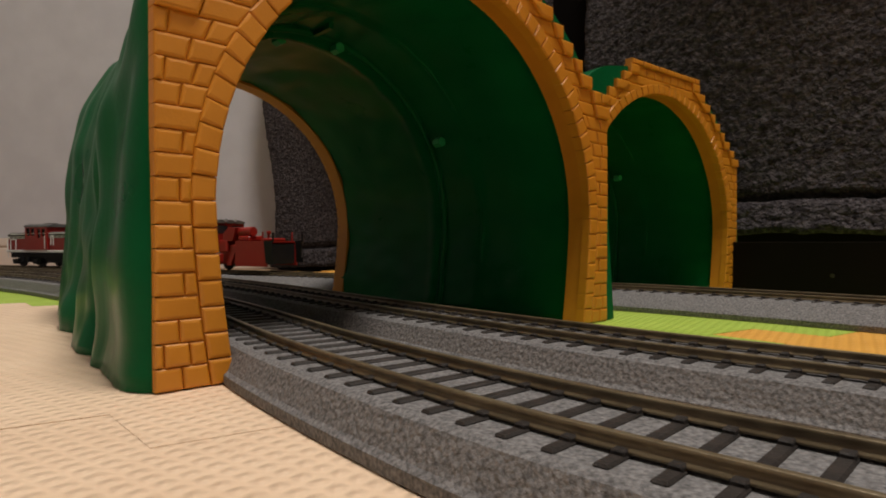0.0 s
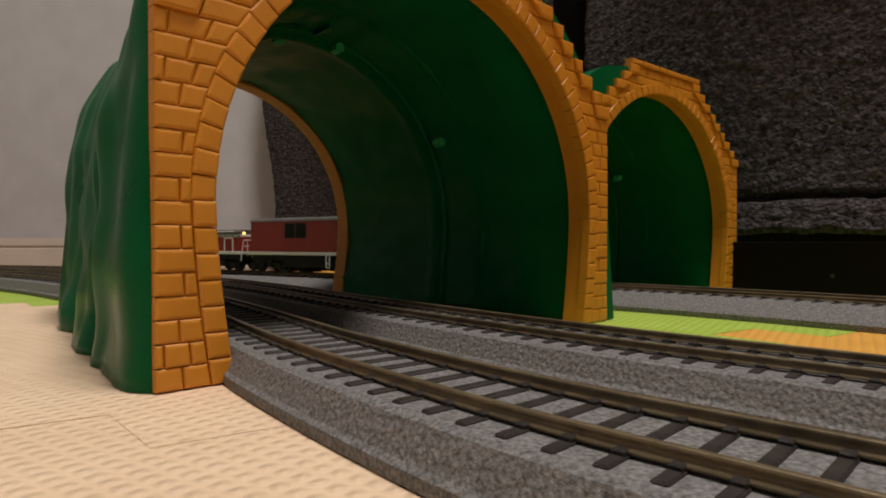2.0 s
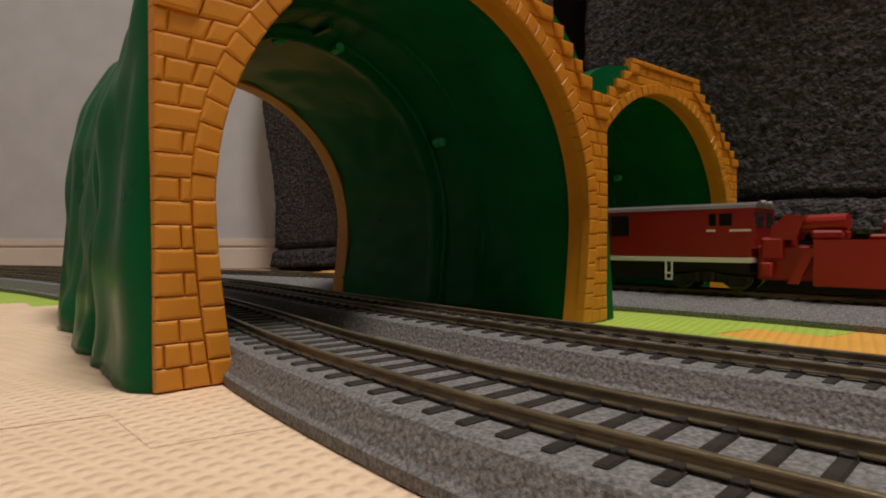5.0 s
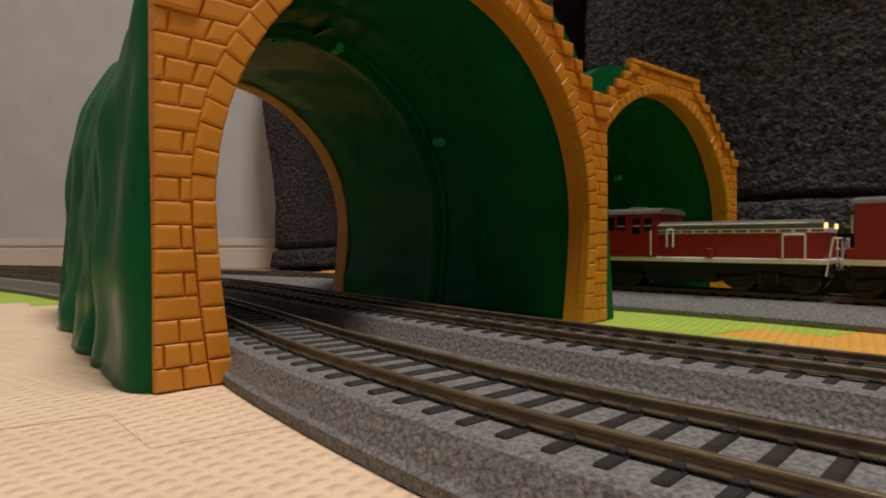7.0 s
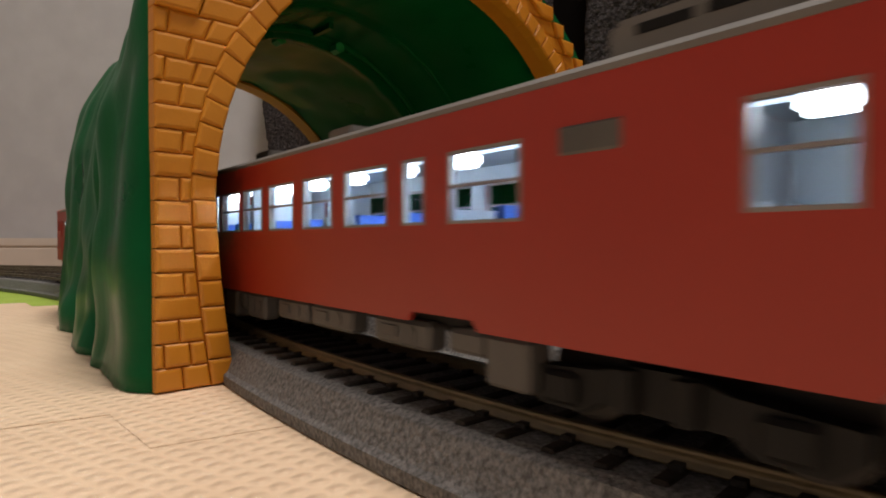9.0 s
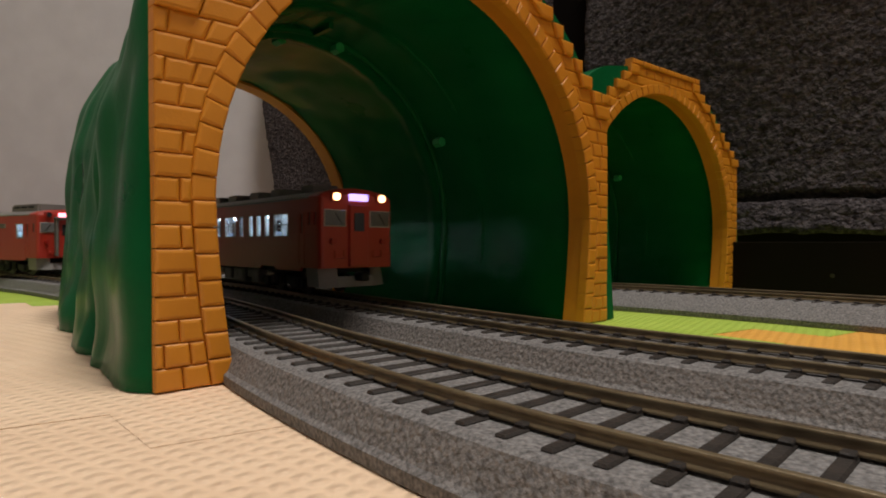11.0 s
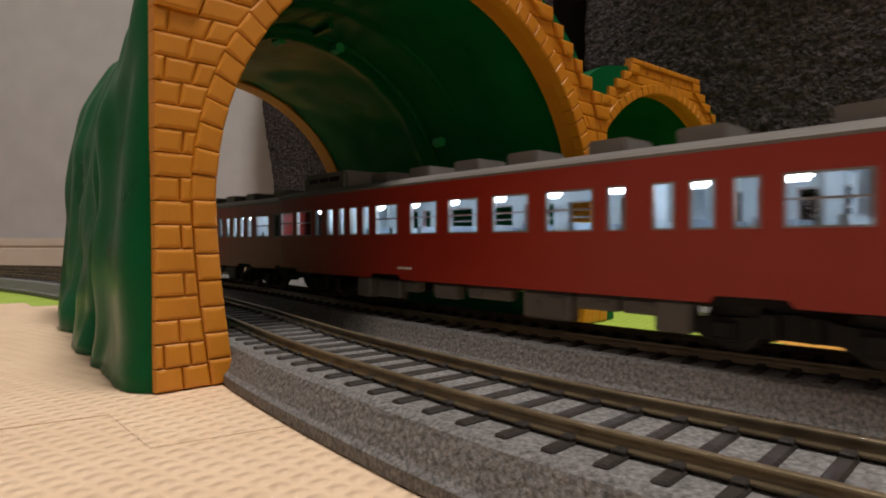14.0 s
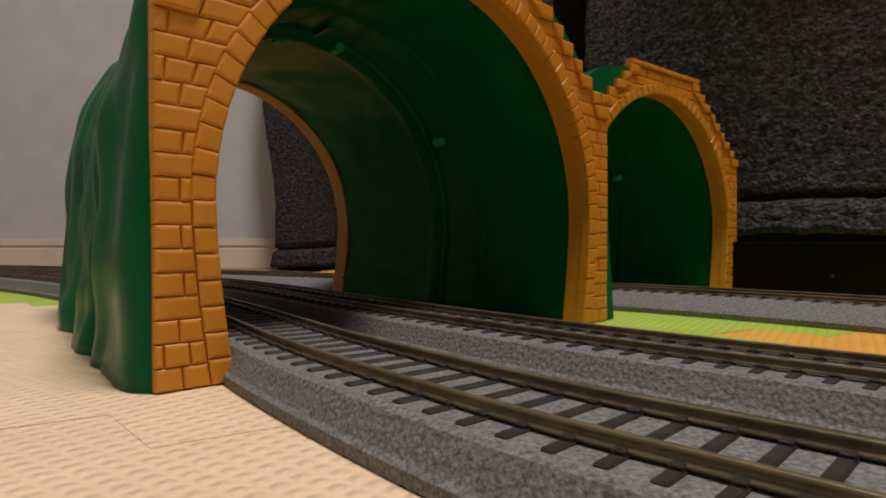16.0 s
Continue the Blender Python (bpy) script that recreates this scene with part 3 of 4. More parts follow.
def toy_tunnel():
    t = thing("toy_tunnel", "green plastic rock tunnel with orange brick arch standing on foam mats", "toy tunnel", "toy tunnels")
    body = part("rock_body", shell(), GREEN, t, "moulded green plastic rock shell", True)
    for p in body.data.polygons:
        if abs(p.normal.y) > 0.93:
            p.use_smooth = False
    bm = bmesh.new()
    ring_solid(bm, horseshoe(BORE + 0.0007), slab_outline(), 0.0005, 0.0105)
    slab_ob = part("portal_wall", bm, JOINT, t, "orange plastic brick portal")
    for poly in voussoirs():
        bm = bmesh.new()
        brick(bm, poly, -0.0003)
        part("brick", bm, BRICK, slab_ob)
    for poly, cap in wall_bricks():
        bm = bmesh.new()
        brick(bm, poly, -0.0011 if cap else 0.0)
        part("brick", bm, BRICK, slab_ob)
    bm = bmesh.new()
    ring_solid(bm, [(lean(a, LENGTH - 0.006), b) for a, b in horseshoe(BORE + 0.0002)], [(lean(a, LENGTH - 0.006) * (0.93 if a < 0 else 1), b if b < 0.09 else 0.09 + (b - 0.09) * 0.93) for a, b in slab_outline()], LENGTH - 0.0105, LENGTH - 0.001)
    back = part("portal_wall", bm, JOINT, t, "orange plastic brick portal")
    bm = bmesh.new()
    for poly in voussoirs():
        n = len(poly)
        c = Vector((sum(p[0] for p in poly) / n, sum(p[1] for p in poly) / n))
        prism(bm, [(lean(p[0] - math.copysign(0.0003, p[0] - c.x), LENGTH - 0.006), p[1] - math.copysign(0.0003, p[1] - c.y)) for p in poly], LENGTH - 0.0015, LENGTH + 0.0006)
    part("arch_stones", bm, BRICK, back)["kind"] = "stuff"
    # screw posts of the same plastic, coloured lighter to stand for light on their ends
    for ang, y in ((30.8, 0.079), (79.4, 0.089), (96.7, 0.0985), (150, 0.079)):
        bm = bmesh.new()
        hex_boss(bm, ang, y)
        part("screw_boss", bm, LIT_GREEN, t, "hexagonal green screw post, painted lighter as if lit from the mouth")
    # rounded bead along the step inside
    for y, r, thick in ((0.0925, 0.0828, 0.0016), (0.066, 0.0850, 0.0010)):
        bm = bmesh.new()
        rows = []
        for a, b in horseshoe(r, 72, 12):
            d = Vector((a, max(b - SPRING, 0) if b > SPRING else 0.0)).normalized()
            rows.append([bm.verts.new((lean(a, y) + d.x * thick * math.cos(q), y + thick * math.sin(q), b + d.y * thick * math.cos(q))) for q in [k * math.pi / 4 for k in range(8)]])
        for u, v in zip(rows, rows[1:]):
            for k in range(8):
                bm.faces.new((u[k], u[(k + 1) % 8], v[(k + 1) % 8], v[k]))
        part("bead", bm, GREEN, t, "rounded moulded bead", True)
    # moulded stiffening ribs under the crown
    for a0, a1, y0, y1 in ((64, 100, 0.0935, 0.0955), (87.2, 88.6, 0.078, 0.0935), (92, 118, 0.107, 0.1085), (100, 101.2, 0.0955, 0.107)):
        bm = bmesh.new()
        pts = [(radians(a0 + (a1 - a0) * i / 12)) for i in range(13)]
        ring_solid(bm, [(0.0815 * math.cos(p), SPRING + 0.0815 * math.sin(p)) for p in pts], [(0.0842 * math.cos(p), SPRING + 0.0842 * math.sin(p)) for p in pts], y0, y1)
        part("rib", bm, GREEN, t)
    return t


CENTRE = PORTAL + ALONG * 0.0835
tunnel = toy_tunnel()
tunnel.matrix_basis = pose(CENTRE[0], CENTRE[1], 0, 0, 0, TURN)
tunnel_far = copy_thing(tunnel, pose(0.1362, 0.3666, 0, 0, 0, 39.3))
tagged(tunnel_far, "green plastic rock tunnel with orange brick arch, set farther back")

# ---- trains ----
CAR, CAR_W, GUTTER, SILL, HEAD, CAR_LOW = 0.216, 0.018, 0.0413, 0.0254, 0.0356, 0.0122


def holed_wall(bm, x0, x1, z0, z1, holes, y0, y1):
    """A wall in the x-z plane from y0 to y1 with rectangular holes (x0, x1, z0, z1) through it."""
    xs = sorted({x0, x1, *[h[0] for h in holes], *[h[1] for h in holes]})
    zs = sorted({z0, z1, *[h[2] for h in holes], *[h[3] for h in holes]})
    def open_cell(i, k):
        if i < 0 or k < 0 or i >= len(xs) - 1 or k >= len(zs) - 1:
            return True
        cx, cz = (xs[i] + xs[i + 1]) / 2, (zs[k] + zs[k + 1]) / 2
        return any(h[0] < cx < h[1] and h[2] < cz < h[3] for h in holes)
    vs = {}
    def v(i, k, y):
        key = (i, k, y)
        if key not in vs:
            vs[key] = bm.verts.new((xs[i], y, zs[k]))
        return vs[key]
    for i in range(len(xs) - 1):
        for k in range(len(zs) - 1):
            if open_cell(i, k):
                continue
            bm.faces.new((v(i, k, y0), v(i + 1, k, y0), v(i + 1, k + 1, y0), v(i, k + 1, y0)))
            bm.faces.new((v(i, k, y1), v(i, k + 1, y1), v(i + 1, k + 1, y1), v(i + 1, k, y1)))
            for di, dk, a, b in ((-1, 0, (i, k), (i, k + 1)), (1, 0, (i + 1, k), (i + 1, k + 1)), (0, -1, (i, k), (i + 1, k)), (0, 1, (i, k + 1), (i + 1, k + 1))):
                if open_cell(i + di, k + dk):
                    bm.faces.new((v(*a, y0), v(*b, y0), v(*b, y1), v(*a, y1)))


def frame_ring(bm, x0, x1, z0, z1, y0, y1, w=0.0005, bar=False):
    holes = [(x0 + w, x1 - w, z0 + w, z1 - w)]
    if bar:
        m = z0 + (z1 - z0) * 0.52
        holes = [(x0 + w, x1 - w, z0 + w, m - 0.0002), (x0 + w, x1 - w, m + 0.0002, z1 - w)]
    holed_wall(bm, x0, x1, z0, z1, holes, y0, y1)


# windows along a car from its leading cab end, millimetres
ROW_CABBED = [(27, 41), (45, 50), (53.5, 58.8), (62, 67), (73.5, 78.3), (82, 96), (101.5, 114.5), (120, 132.5), (137.5, 150.5), (157, 169.5), (173, 177.5), (180.5, 185.5), (188.3, 193.3), (196.5, 201.5), (205, 210.3), (213, 225.5), (228, 239)]
ROW_TRAILING = [(3.5, 17), (21.5, 34.5), (38.5, 43.5), (47, 51.5), (54.3, 59.3), (62.8, 67.3), (71.5, 76.7), (79.5, 84), (88, 101.5), (106, 119), (124, 137), (143, 156), (160, 172.5), (178, 182.7), (186.3, 191.3), (194.5, 199), (204, 208.5), (211.5, 224)]
ROW_NEAR = [(23, 32.2), (44.7, 51), (53.2, 66.2), (68.3, 80.8), (84.6, 97.6), (102, 114.6), (119, 133.2), (137.5, 143.4), (149, 163.3), (190.5, 199.3)]


def end_profile(inset=0.0):
    w, t = CAR_W - inset, 0.0456 - inset
    half = [(w, CAR_LOW), (w, GUTTER), (w - 0.0012, GUTTER + 0.0014), (w - 0.0045, GUTTER + 0.0026), (w * 0.42, t - 0.0005), (0, t)]
    return half + [(-a, b) for a, b in half[:-1][::-1]]


CAB_WINDOWS = {1: ((2.8, 5.4, 0.0296, 0.0358), (7.4, 10.4, 0.0296, 0.0358), (13.8, 16.8, 0.0262, 0.0352)), -1: ((2.8, 6.4, 0.0294, 0.0361), (10.4, 13.6, 0.0262, 0.0358))}
CAB_DOOR = {1: 0.0153, -1: 0.0120}


def bogie(parent, x):
    bm = bmesh.new()
    box(bm, x - 0.005, x + 0.005, -0.012, 0.012, 0.0045, 0.0105, 0.0006)
    b = part("bogie", bm, BLACK, parent, "black bogie frame")
    for s in (-1, 1):
        bm = bmesh.new()
        prism(bm, [(x - 0.019, 0.0045), (x - 0.0165, 0.0026), (x - 0.0100, 0.0026), (x - 0.0075, 0.0042), (x + 0.0075, 0.0042), (x + 0.0100, 0.0026), (x + 0.0165, 0.0026), (x + 0.019, 0.0045), (x + 0.019, 0.0072), (x + 0.0075, 0.0080), (x + 0.004, 0.0092), (x - 0.004, 0.0092), (x - 0.0075, 0.0080), (x - 0.019, 0.0072)], s * 0.0113, s * 0.0145)
        part("side_frame", bm, BLACK, b)
        for k in (-0.013, 0.013):
            bm = bmesh.new()
            box(bm, x + k - 0.0026, x + k + 0.0026, min(s * 0.0143, s * 0.0157), max(s * 0.0143, s * 0.0157), 0.0032, 0.0072, 0.0006)
            part("axle_box", bm, BLACK, b)
        for k in (-0.0035, 0.0035):
            bm = bmesh.new()
            cyl(bm, (x + k, s * 0.0152, 0.0044), (x + k, s * 0.0152, 0.0090), 0.0014, 10)
            part("spring", bm, BLACK, b)
    for k in (-0.013, 0.013):
        bm = bmesh.new()
        cyl(bm, (x + k, -0.0088, 0.0060), (x + k, -0.0074, 0.0060), 0.0060, 20)
        cyl(bm, (x + k, 0.0074, 0.0060), (x + k, 0.0088, 0.0060), 0.0060, 20)
        cyl(bm, (x + k, -0.0145, 0.0060), (x + k, 0.0145, 0.0060), 0.0009, 8)
        part("wheelset", bm, WHEEL, b, "steel wheels on an axle")
    return b


def cab_end(t, d, lights, tail, lamps, gangway=False, length=CAR):
    """Cab face at the end d (+1 or -1) of a car."""
    e = d * length / 2
    f = e + d * 0.0006
    def fbox(y0, y1, z0, z1, mat, name, deep=0.0008, label="", bevel=0.0002):
        bm = bmesh.new()
        box(bm, min(e - d * 0.0002, e + d * deep), max(e - d * 0.0002, e + d * deep), y0, y1, z0, z1, bevel)
        return part(name, bm, mat, t, label)
    for s in (-1, 1):
        fbox(s * 0.0112 - 0.0052, s * 0.0112 + 0.0052, 0.0293, 0.0364, SILVER, "windscreen_frame", 0.0005, "silver windscreen frame")
        w = fbox(s * 0.0112 - 0.0048, s * 0.0112 + 0.0048, 0.0298, 0.0361, CAB_GLASS, "windscreen", 0.0008)
        bm = bmesh.new()
        cyl(bm, (e + d * 0.0006, s * 0.0108 + 0.003, 0.0300), (e + d * 0.0012, s * 0.0108 - 0.0008, 0.0350), 0.00022, 6)
        part("wiper", bm, BLACK, t)
        hl = fbox(s * 0.0113 - 0.0021, s * 0.0113 + 0.0021, 0.0398, 0.0434, PLOUGH_RED, "lamp_housing", 0.0014)
        bm = bmesh.new()
        cyl(bm, (e + d * 0.0008, s * 0.0113, 0.0416), (e + d * 0.0021, s * 0.0113, 0.0416), 0.0016, 16)
        part("headlight", bm, HEADLIGHT if lights else DARK_GLASS, t, "round headlight")
        bm = bmesh.new()
        cyl(bm, (e, s * 0.0125, 0.0232), (e + d * 0.0014, s * 0.0125, 0.0232), 0.0013, 14)
        part("tail_light", bm, TAIL_LIGHT if lamps else PLOUGH_RED, t, "small round tail light")
        bm = bmesh.new()
        for k in (-0.0022, 0.0022):
            cyl(bm, (e + d * 0.001, s * 0.0095 + k, 0.0195), (e + d * 0.001, s * 0.0095 + k, 0.0165), 0.0003, 6)
        cyl(bm, (e + d * 0.001, s * 0.0095 - 0.0022, 0.0165), (e + d * 0.001, s * 0.0095 + 0.0022, 0.0165), 0.0003, 6)
        part("hand_rail", bm, RED, t)
    fbox(-0.0045, 0.0045, 0.0128, 0.0385, RED, "gangway_door", 0.0013, "red end door with a window")
    fbox(-0.0026, 0.0026, 0.0275, 0.0352, DARK_GLASS, "door_window", 0.0015)
    fbox(-0.0044, 0.0044, 0.0402, 0.0431, SIGN_GLOW if lights else (SIGN_PINK if tail else DARK_GLASS), "destination_sign", 0.0014, "lit destination sign")
    if gangway:
        bm = bmesh.new()
        for s in (-1, 1):
            box(bm, min(e, e + d * 0.0034), max(e, e + d * 0.0034), s * 0.0066 - 0.0009, s * 0.0066 + 0.0009, 0.0132, 0.0392, 0.0006)
        box(bm, min(e, e + d * 0.0042), max(e, e + d * 0.0042), -0.0078, 0.0078, 0.0382, 0.0402, 0.0006)
        part("gangway_bellows", bm, UNDER_GREY, t, "grey gangway frame")
    bm = bmesh.new()
    w = 0.0165
    rows = []
    for y, back in ((-w, 0.013), (-w * 0.98, 0.004), (-w * 0.55, 0.0005), (w * 0.55, 0.0005), (w * 0.98, 0.004), (w, 0.013)):
        x = e - d * back
        rows.append([bm.verts.new((x - d * 0.002, y * 0.98, 0.0122)), bm.verts.new((x, y, 0.0042)), bm.verts.new((x - d * 0.001, y * 0.9, 0.0040)), bm.verts.new((x - d * 0.003, y * 0.9, 0.0122))])
    for r, s in zip(rows, rows[1:]):
        inner = abs(r[0].co.y) < w * 0.7 and abs(s[0].co.y) < w * 0.7
        if inner:
            m = [[v.co.lerp(u.co, 0.55) for v, u in ((q[1], q[0]), (q[2], q[3]))] for q in (r, s)]
            a, b = [[bm.verts.new(c) for c in k] for k in m]
            bm.faces.new((r[1], s[1], b[0], a[0]))
            bm.faces.new((r[2], s[2], b[1], a[1]))
            bm.faces.new((r[1], r[2], s[2], s[1]))
            bm.faces.new((a[0], a[1], b[1], b[0]))
            continue
        for k in range(4):
            bm.faces.new((r[k], r[(k + 1) % 4], s[(k + 1) % 4], s[k]))
    part("snow_plough", bm, SKIRT_GREY, t, "grey plough skirt under the cab")
    bm = bmesh.new()
    box(bm, min(e, e + d * 0.006), max(e, e + d * 0.006), -0.002, 0.002, 0.0068, 0.0105, 0.0006)
    part("coupler", bm, BLACK, t)


def plain_end(t, d, length=CAR):
    e = d * length / 2
    bm = bmesh.new()
    box(bm, min(e, e + d * 0.0022), max(e, e + d * 0.0022), -0.006, 0.006, 0.0125, 0.040, 0.0008)
    part("gangway_bellows", bm, BLACK, t, "black gangway between cars")
    bm = bmesh.new()
    box(bm, min(e, e + d * 0.006), max(e, e + d * 0.006), -0.002, 0.002, 0.0068, 0.0105, 0.0006)
    part("coupler", bm, BLACK, t)


def railcar(label, windows, cab_front, cab_rear, roof_kit, lights=False, tail=False, side_vent=False, blue_seats=(0,), near=1, rear_lamps=False, length=CAR):
    """A railcar along x, leading end at +x, standing on the rail tops at z = 0."""
    t = thing("railcar", label, "model railcar", "red railcars")
    X = length / 2
    k_long = length / 0.216
    spans = [(X - b / 1000, X - a / 1000) for a, b in windows]
    holes = [(a, b, SILL, HEAD) for a, b in spans]
    small = []
    for d, cab in ((1, cab_front), (-1, cab_rear)):
        if cab:
            for a, b, z0, z1 in CAB_WINDOWS[d]:
                lo, hi = sorted((d * (X - a / 1000), d * (X - b / 1000)))
                if not any(h[0] < hi + 0.001 and h[1] > lo - 0.001 for h in holes):
                    small.append((lo, hi, z0, z1))
    # side walls with deep window openings and a lowered skirt between the doors
    for s in (-1, 1):
        bm = bmesh.new()
        holed_wall(bm, -X + 0.0022, X - 0.0022, CAR_LOW, GUTTER, holes + small, s * CAR_W, s * (CAR_W - 0.0011))
        wall = part("side_wall", bm, RED, t, "vermilion painted side wall")
        bm = bmesh.new()
        for a, b in ((-0.094, -0.046), (-0.032, 0.060), (0.072, 0.094)):
            a, b = a * k_long, b * k_long
            prism(bm, [(a, CAR_LOW), (b, CAR_LOW), (b - 0.0012, CAR_LOW - 0.0015), (a + 0.0012, CAR_LOW - 0.0015)], s * CAR_W, s * (CAR_W - 0.0010))
        part("skirt", bm, RED, wall)
        for i, (a, b, z0, z1) in enumerate(holes + small):
            wide = b - a > 0.0075
            bm = bmesh.new()
            frame_ring(bm, a, b, z0, z1, s * (CAR_W + 0.00012), s * (CAR_W - 0.0009), 0.00045, wide and i < len(holes))
            win = part("window_frame", bm, FRAME_GREY if i < len(holes) else RED, wall, "thin metal window frame" if i < len(holes) else "")
            bm = bmesh.new()
            box(bm, a + 0.0003, b - 0.0003, min(s * (CAR_W - 0.0005), s * (CAR_W - 0.0007)), max(s * (CAR_W - 0.0005), s * (CAR_W - 0.0007)), z0 + 0.0003, z1 - 0.0003)
            pane = part("pane", bm, PANE if i < len(holes) else CAB_GLASS, win)
            pane.visible_shadow = False
        bm = bmesh.new()
        holed_wall(bm, -X + 0.012, X - 0.012, CAR_LOW + 0.0012, GUTTER - 0.0012, [h for h in holes if h[0] > -X + 0.0125 and h[1] < X - 0.0125], s * (CAR_W - 0.00115), s * (CAR_W - 0.0016))
        part("lining", bm, INTERIOR, wall, "pale inner lining")
        for d, cab in ((1, cab_front), (-1, cab_rear)):
            if cab:
                x = d * (X - CAB_DOOR[d])
                bm = bmesh.new()
                holed_wall(bm, x - 0.0024, x + 0.0024, CAR_LOW + 0.001, 0.0362, [(x - 0.0021, x + 0.0021, CAR_LOW + 0.0013, 0.0359)], s * (CAR_W + 0.00018), s * (CAR_W - 0.0002))
                part("cab_door", bm, RED, wall)
        if near < 0:
            bm = bmesh.new()
            box(bm, -0.036, -0.029, s * CAR_W - 0.0002, s * CAR_W + 0.0002, 0.0141, 0.0149)
            part("marking", bm, WHITE, wall, "small white painted marking")
        if side_vent:
            bm = bmesh.new()
            box(bm, -X + 0.0383, -X + 0.0467, s * CAR_W - 0.0003, s * CAR_W + 0.0003, 0.0327, 0.0360, 0.0003)
            part("frosted_window", bm, UNDER_GREY, wall, "small frosted grey window")
    bm = bmesh.new()
    half = [(CAR_W + 0.0002, GUTTER - 0.0002), (CAR_W + 0.0002, GUTTER + 0.0005), (CAR_W - 0.0013, GUTTER + 0.0015), (CAR_W - 0.0045, GUTTER + 0.0027), (CAR_W * 0.42, 0.0452), (0, 0.0457)]
    prof = half + [(-a, b) for a, b in half[:-1][::-1]] + [(-CAR_W + 0.001, GUTTER - 0.0002)] + [(CAR_W - 0.001, GUTTER - 0.0002)]
    n0, n1 = (-X + (0.009 if cab_rear else 0.001)), (X - (0.009 if cab_front else 0.001))
    def lengthwise(bm, x0, x1):
        ra = [bm.verts.new((x0, a, b)) for a, b in prof]
        rb = [bm.verts.new((x1, a, b)) for a, b in prof]
        for i in range(len(prof)):
            bm.faces.new((ra[i], ra[(i + 1) % len(prof)], rb[(i + 1) % len(prof)], rb[i]))
        bm.faces.new(ra)
        bm.faces.new(rb[::-1])
    lengthwise(bm, n0, n1)
    roof = part("roof", bm, ROOF_GREY, t, "grey roof")
    for d, cab in ((1, cab_front), (-1, cab_rear)):
        if cab:
            bm = bmesh.new()
            lengthwise(bm, *sorted((d * (X - 0.009), d * (X - 0.0020))))
            part("cab_roof", bm, RED, t, "vermilion roof over the cab")
    # ends: rounded body-coloured caps
    for d, cab in ((1, cab_front), (-1, cab_rear)):
        depth = 0.0022
        bm = bmesh.new()
        rings = []
        for back, ins in ((depth, 0.0), (0.0012, 0.0002), (0.0004, 0.0007), (0.0, 0.0016)):
            drop = 0.0008 if (cab and back < 0.001) else 0.0
            rings.append([bm.verts.new((d * (X - back), a * (1 - ins / CAR_W), b - (ins + drop if b > GUTTER else 0))) for a, b in end_profile()])
        for r, s in zip(rings, rings[1:]):
            for i in range(len(r) - 1):
                bm.faces.new((r[i], r[i + 1], s[i + 1], s[i]))
        bm.faces.new(rings[-1])
        part("end_wall", bm, RED, t, "vermilion end of the car")
        if cab:
            cab_end(t, d, lights and d > 0, tail and d < 0, rear_lamps and d < 0, gangway=(tail and d < 0), length=length)
        else:
            plain_end(t, d, length)
    # roof kit
    for x0, x1, hw, h, name in roof_kit:
        bm = bmesh.new()
        box(bm, x0, x1, -hw, hw, 0.0435, 0.0456 + h, 0.0012 if name == "cooling_unit" else 0.0005, 2)
        unit = part(name, bm, ROOF_GREY, t, "grey roof unit")
        if name == "cooling_unit":
            for k in range(3):
                a = x0 + (x1 - x0) * (0.16 + 0.25 * k)
                for s in (-1, 1):
                    bm = bmesh.new()
                    box(bm, a, a + 0.007, min(s * hw, s * (hw + 0.0003)), max(s * hw, s * (hw + 0.0003)), 0.0456 + h * 0.30, 0.0456 + h * 0.62, 0.0001)
                    part("grille", bm, BLACK, unit)
    # inside: floor, ceiling with its lamps, seats, partitions
    bm = bmesh.new()
    box(bm, -X + 0.003, X - 0.003, -CAR_W + 0.0012, CAR_W - 0.0012, CAR_LOW, CAR_LOW + 0.0012)
    part("car_floor", bm, UNDER_GREY, t)
    bm = bmesh.new()
    box(bm, -X + 0.012, X - 0.012, -CAR_W + 0.0014, CAR_W - 0.0014, GUTTER - 0.0022, GUTTER - 0.0012)
    part("car_ceiling", bm, INTERIOR, t)
    bm = bmesh.new()
    box(bm, -X + 0.015, X - 0.015, near * 0.003 - 0.0022, near * 0.003 + 0.0022, GUTTER - 0.0030, GUTTER - 0.0023)
    part("light_strip", bm, LED_STRIP, t, "bluish white interior light strip")
    for k in range(11):
        x = -X + 0.022 + k * (length - 0.044) / 10
        bm = bmesh.new()
        box(bm, x - 0.0022, x + 0.0022, near * 0.009 - 0.0018, near * 0.009 + 0.0018, GUTTER - 0.0066, GUTTER - 0.0042, 0.0007, 2)
        part("led", bm, LED, t, "bright white lamp")
    for k in range(13):
        x = -X + 0.034 + k * (length - 0.066) / 12
        for s in (-1, 1):
            bm = bmesh.new()
            prism(bm, [(x - 0.0048, 0.0180), (x + 0.0048, 0.0180), (x + 0.0048, 0.0205), (x + 0.0012, 0.0205), (x + 0.0008, 0.0278), (x - 0.0008, 0.0278), (x - 0.0012, 0.0205), (x - 0.0048, 0.0205)], s * 0.0045, s * 0.0155)
            part("seat", bm, (SEAT_BLUE if near > 0 else SEAT_GREY) if k % 3 else INTERIOR, t, "moulded seat")
    for a, b in ((X - 0.0355, 0), (-X + 0.0355, 0), (X - 0.0715, 0), (-X + 0.05, 0)):
        bm = bmesh.new()
        holed_wall(bm, -CAR_W + 0.0013, CAR_W - 0.0013, 0.0135, GUTTER - 0.0022, [(-0.004, 0.004, 0.0135, 0.037)], a - 0.0004, a + 0.0004)
        for v in bm.verts:
            v.co = Vector((v.co.y, v.co.x, v.co.z))
